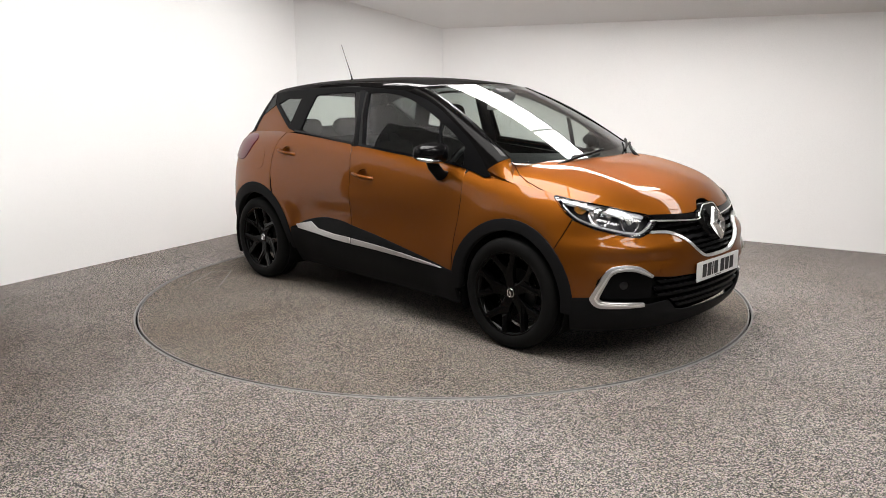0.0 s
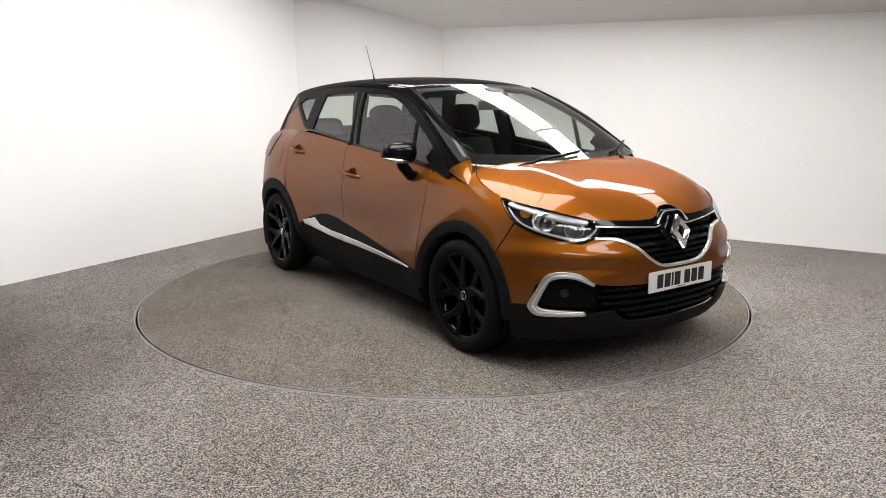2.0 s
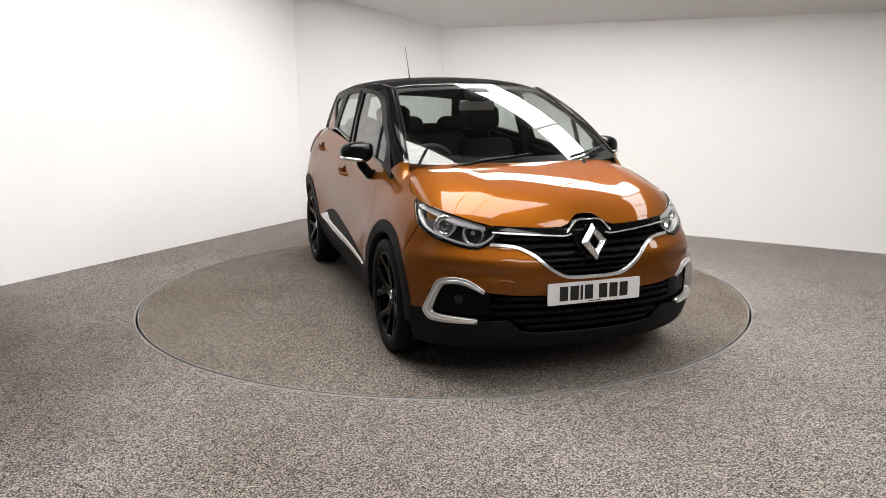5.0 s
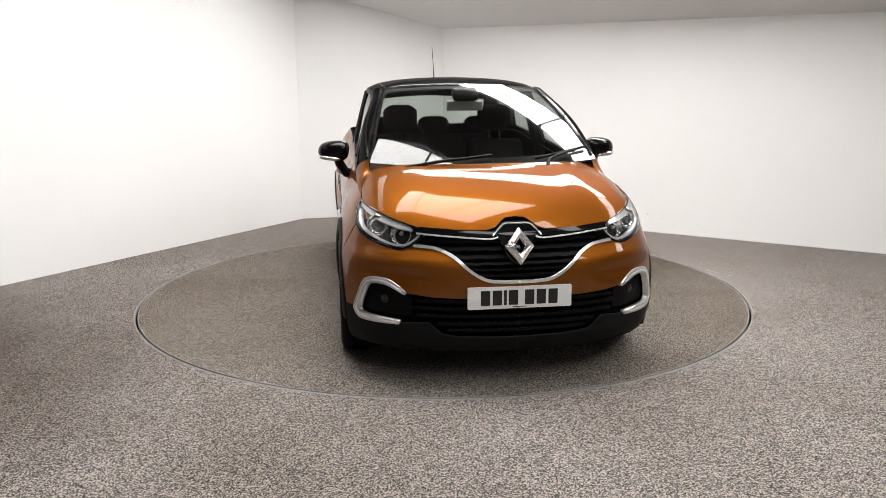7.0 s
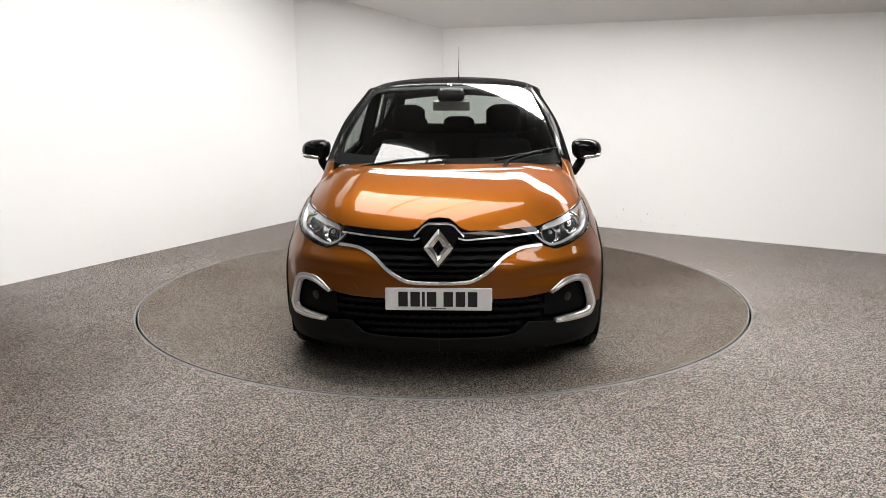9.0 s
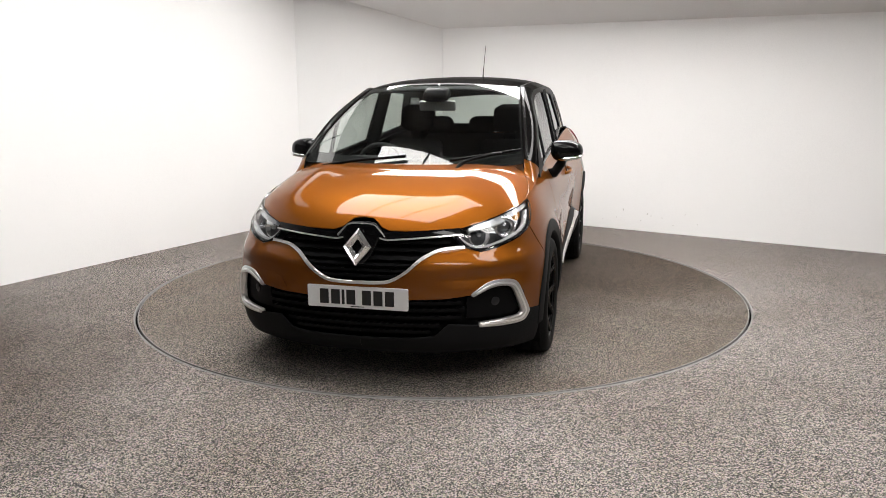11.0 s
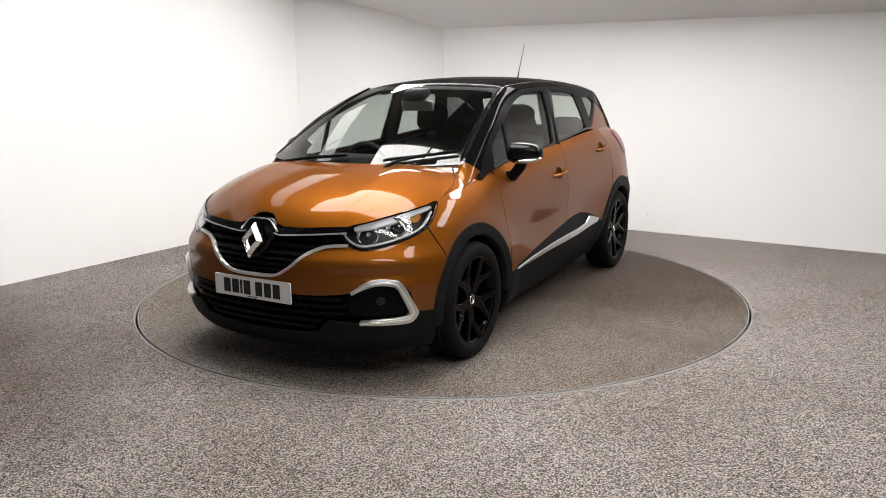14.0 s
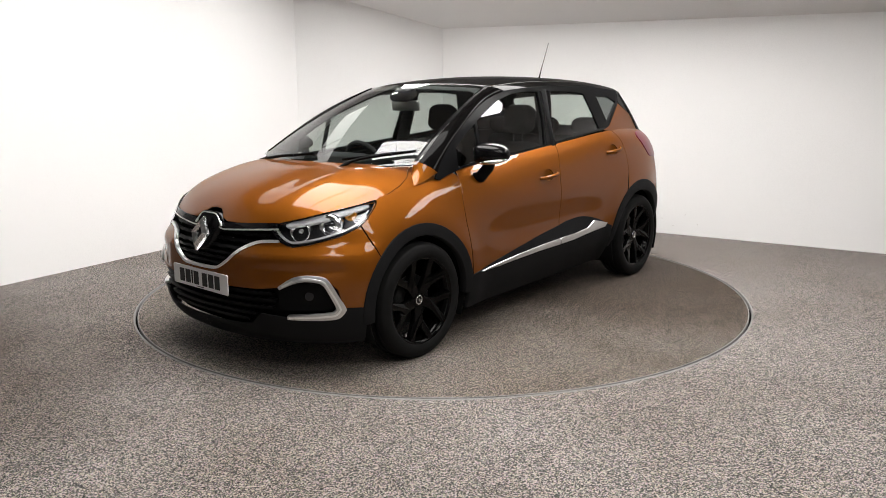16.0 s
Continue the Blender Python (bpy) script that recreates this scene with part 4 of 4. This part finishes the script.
# mirrors
for s in (1, -1):
    bm = bmesh.new()
    bmesh.ops.create_uvsphere(bm, u_segments=32, v_segments=18, radius=1)
    for v in bm.verts:
        x, y, z = v.co
        x, y, z = (math.copysign(abs(k) ** .72, k) for k in (x, y, z))
        x = min(x, 1) if x > 0 else x * .45
        v.co = (.69 + x * .085 - .03 * y, s * (.886 + y * .098 - .012 * z), 1.110 + z * (.062 - .012 * y) + .006 * y)
    if s < 0:
        bmesh.ops.reverse_faces(bm, faces=bm.faces[:])
    mir = part("door_mirror", bm, GLOSS, car, "black gloss door mirror")
    part("mirror_arm", tube([(.725, s * .72, .955), (.710, s * .81, .968), (.69, s * .850, 1.025), (.682, s * .865, 1.075)], [.036, .040, .040, .040], 12, flat=.7), SATIN, mir)
    part("indicator_strip", tube(curve([(.762, s * .842, 1.058), (.764, s * .90, 1.062), (.738, s * .958, 1.070), (.685, s * .984, 1.080)], 4), [.004, .010, .012, .013, .013, .013, .013, .013, .012, .011, .010, .008, .004], 10), CHROME, mir, "clear indicator strip")
    part("mirror_glass", prism([(.075 * math.cos(t) + .006 * math.cos(3 * t), .046 * math.sin(t)) for t in np.linspace(0, 2 * math.pi, 25)[:-1]], 0, .003, 0, Matrix.Translation((.650, s * .888, 1.112)) @ Matrix.Rotation(radians(-90), 4, "Y") @ Matrix.Rotation(radians(90), 4, "Z")), MIRROR, mir, flat=True)

# wipers and aerial
def wiper(name, line, off, blade):
    pts = [screen(t, v) + np.array([.016 + off, 0, .016]) for t, v in line]
    arm = part(name, tube(curve([Vector(p) for p in pts], 4), [.012] * 4 + [.009] * (4 * (len(pts) - 1) - 3), 8), SATIN, car, "black wiper")
    p = [screen(t, v) + np.array([.012, 0, .014]) for t, v in blade]
    part("wiper_blade", tube(curve([Vector(q) for q in p], 4), .010, 8, flat=.7), SATIN, arm)


wiper("wiper", [(.46, -.06), (.52, .02), (.72, .07), (.80, .075)], .01, [(.40, .035), (.66, .07), (.95, .105)])
wiper("wiper", [(-.68, -.05), (-.55, -.01), (-.36, .030), (-.20, .050)], .01, [(-.45, .022), (-.20, .050), (.03, .078)])
part("aerial", tube([(-1.13, 0, 1.565), (-1.14, 0, 1.60), (-1.165, 0, 1.66), (-1.268, 0, 1.876)], [.014, .006, .003, .0018], 8), SATIN, car, "thin black roof aerial")

# lining behind the panels, wheel wells and floor pan
shell = [(QR, .24), (-1.72, .24), *arc(-WHEEL_X, .33, .38, 192, -12, 18), *arc(WHEEL_X, .33, .38, 192, -12, 18), (1.75, .24), (2.3, .23), (QF, .23), (QF, .55), (2.3, .60), (2.0, .68), (1.5, .86), *along(BELT, 1.0, -1.6, 14, .004), (QR, 1.06)]
panel("lining", shell, body, BLACK, car, off=-.045, thick=.01, step=.06, sides=BOTH)
for x in (WHEEL_X, -WHEEL_X):
    for s in (1, -1):
        bm = lathe([(.40, .50 * s), (.40, .845 * s)], 24, "Y", (radians(-25), radians(205)))
        bmesh.ops.solidify(bm, geom=bm.faces[:], thickness=.01)
        bm.transform(Matrix.Translation((x, 0, .33)))
        part("wheel_well", bm, BLACK, car)
part("floor_pan", box((-1.80, -.62, .215), (1.72, .62, .27), .02), BLACK, car)
part("firewall", box((.98, -.66, .26), (1.06, .66, .98), .02), BLACK, car)
part("engine_cover", box((1.06, -.62, .45), (1.85, .62, .70), .05), BLACK, car)
part("boot_floor", box((-1.80, -.62, .27), (-1.0, .62, .72), .03), BLACK, car)
panel("headlining", [(-1.42, 0), (-1.36, .88), (.18, .88), (.28, .5), (.33, 0)], roof_top, CLOTH, car, off=-.05, thick=.01, step=.08, sides=BOTH)

# wheels
def wheel_set():
    w = thing("wheel", "", "")
    tyre = [(.232, -.080), (.246, -.096), (.266, -.105), (.292, -.105), (.314, -.096), (.324, -.084), (.328, -.064)]
    for g in (-.056, -.020, .020, .056):
        tyre += [(.3290, g - .007), (.322, g - .004), (.322, g + .004), (.3290, g + .007)]
    tyre += [(.328, .064), (.324, .084), (.314, .096), (.292, .105), (.266, .105), (.246, .096), (.232, .080)]
    part("tyre", lathe(tyre, 72), RUBBER, w, "black low-profile tyre")
    rim = part("rim", lathe([(.214, -.085), (.226, -.082), (.226, -.076), (.205, -.06), (.195, .0), (.200, .05), (.218, .078), (.2265, .084), (.2265, .090), (.220, .092), (.212, .082)], 64), RIM, w, "black gloss alloy rim")
    part("brake_disc", lathe([(.04, .012), (.135, .012), (.138, .005), (.135, -.008), (.04, -.008)], 48), DISCS, w)
    for k in range(5):
        a = 2 * math.pi * k / 5 + math.pi / 2
        arm = [(.030, -.028), (.070, -.029), (.110, -.036), (.150, -.060), (.180, -.078), (.210, -.092), (.224, -.056), (.200, -.044), (.172, -.030), (.150, -.012), (.145, .0), (.150, .012), (.172, .030), (.200, .044), (.224, .056), (.210, .092), (.180, .078), (.150, .060), (.110, .036), (.070, .029), (.030, .028)]
        bm = prism(arm, -.020, .012, .005)
        for v in bm.verts:
            r = math.hypot(v.co.x, v.co.y)
            v.co.z += .046 + .030 * (r / .22) ** 2 - (.008 if v.co.z > 0 and abs(v.co.y) < .012 else 0)
        bm.transform(Matrix.Rotation(-a, 4, "Y") @ Matrix(((1, 0, 0, 0), (0, 0, 1, 0), (0, -1, 0, 0), (0, 0, 0, 1))))
        part("spoke", bm, RIM, w, flat=True)
    for o in [o for o in w.children if o.name.split(".")[0] in ("rim", "spoke")]:
        for v in o.data.vertices:
            v.co = (v.co.x * 1.105, v.co.y * 1.06, v.co.z * 1.105)
    part("hub", lathe([(.0001, .066), (.024, .066), (.028, .064), (.048, .056), (.066, .044), (.066, .0)], 32), RIM, w)
    part("hub_ring", lathe([(.021, .066), (.022, .0695), (.026, .0695), (.027, .066)], 28), CHROME, w, "chrome ring")
    part("hub_badge", prism([(0, .015), (.009, 0), (0, -.015), (-.009, 0)], .0, .003, 0, Matrix.Translation((0, .0675, 0)) @ Matrix.Rotation(radians(-90), 4, "X")), CHROME, w, flat=True)
    for k in range(5):
        a = 2 * math.pi * (k + .5) / 5 + math.pi / 2
        bm = lathe([(.0001, .058), (.009, .057), (.011, .05), (.011, .03)], 6)
        bm.transform(Matrix.Translation((.046 * math.cos(a), 0, .046 * math.sin(a))))
        part("wheel_nut", bm, RIM, w, flat=True)
    return w


wheel = wheel_set()
wheel.parent = car
for x, s in ((WHEEL_X, 1), (-WHEEL_X, 1), (WHEEL_X, -1), (-WHEEL_X, -1)):
    m = Matrix.Translation((x, s * .770, WHEEL_Z + .0005)) @ Matrix.Rotation(radians(0 if s > 0 else 180), 4, "Z") @ Matrix.Rotation(radians(17 * x + 11 * s), 4, "Y")
    if (x, s) == (WHEEL_X, 1):
        wheel.matrix_basis = m
    else:
        copy_thing(wheel, m)

# cabin
def seat(y, x, wide, rear=False):
    bm = box((x - .26, y - wide / 2, .42), (x + .26, y + wide / 2, .60), .06, 3)
    base = part("seat", bm, CLOTH, car, "charcoal cloth seat")
    bm = box((-.07, -wide / 2, 0), (.07, wide / 2, .58), .055, 3)
    for v in bm.verts:
        v.co.y *= 1 - .16 * (v.co.z / .58) ** 2
    bm.transform(Matrix.Translation((x - .24, y, .56)) @ Matrix.Rotation(radians(-17), 4, "Y"))
    part("backrest", bm, CLOTH, base)
    for hy in ((0,) if not rear else (-.42, 0, .42)):
        bm = box((-.05, -.14, -.01), (.05, .14, .20 if not rear else .14), .048, 4)
        for v in bm.verts:
            v.co.y *= 1 - .30 * abs(v.co.z / (.095 if not rear else .07) - 1) ** 3
        bm.transform(Matrix.Translation((x - .425, y + hy, 1.185 if not rear else 1.13)) @ Matrix.Rotation(radians(-10), 4, "Y"))
        part("headrest", bm, CLOTH, base)
        for d in (-.04, .04):
            part("post", tube([(x - .425, y + hy + d, 1.09), (x - .425, y + hy + d, 1.21)], .006, 8), SATIN, base)


seat(.37, .12, .50)
seat(-.37, .12, .50)
seat(0, -.78, 1.22, True)
bm = prism([(.62, .62), (.60, .90), (.66, .98), (.80, 1.005), (1.12, 1.015), (1.22, .98), (1.05, .62)], -.66, .66, .025, Matrix.Rotation(radians(90), 4, "X"))
dash = part("dashboard", bm, DASH, car, "dark soft-touch dashboard")
bm = prism([(.64, .97), (.66, 1.05), (.70, 1.07), (.86, 1.02), (.92, .98)], -.19, .19, .025, Matrix.Translation((0, -.37, 0)) @ Matrix.Rotation(radians(90), 4, "X"))
part("instrument_hood", bm, DASH, dash)
ST = Matrix.Translation((.53, -.37, .965)) @ Matrix.Rotation(radians(-66), 4, "Y")
bm = tube([(.18 * math.cos(t), .18 * math.sin(t), 0) for t in np.linspace(0, 2 * math.pi, 37)[:-1]], .015, 10, closed=True)
bm.transform(ST)
sw = part("steering_wheel", bm, DASH, car, "black steering wheel")
bm = box((-.055, -.075, -.02), (.055, .075, .025), .02, 3)
box((-.015, -.175, -.008), (.015, .175, .008), .005, 1, bm)
box((-.175, -.015, -.008), (0, .015, .008), .005, 1, bm)
bm.transform(ST)
part("boss", bm, SATIN, sw)
bm = box((-.012, -.125, -.035), (.012, .125, .035), .011, 3)
bm.transform(Matrix.Translation((.50, 0, 1.385)) @ Matrix.Rotation(radians(12), 4, "Y"))
ivm = part("interior_mirror", bm, SILVER, car, "grey interior mirror")
bm = box((-.06, -.09, -.03), (.06, .09, .035), .03, 3)
bm.transform(Matrix.Translation((.52, 0, 1.455)) @ Matrix.Rotation(radians(25), 4, "Y"))
part("sensor_pod", bm, SATIN, ivm)
for s in (1, -1):
    part("centre_pillar", tube([(-.20, s * .74, .60), (-.20, s * .70, 1.10), (-.235, s * .60, 1.48)], [.06, .05, .045], 10), CLOTH, car, "")


def motions():
    """The turntable carries the car round at an even pace."""
    rows, turns = [], []
    for k in range(17):
        a = -87.59 - 5.367 * (k - 8)
        c, s = math.cos(radians(a)), math.sin(radians(a))
        rows.append((float(k), pose(c * -.0144 - s * .0865, s * -.0144 + c * .0865, 0, 0, 0, a)))
        turns.append((float(k), pose(0, 0, 0, 0, 0, a)))
    walk(car, rows)
    walk(turntable, turns)


motions()
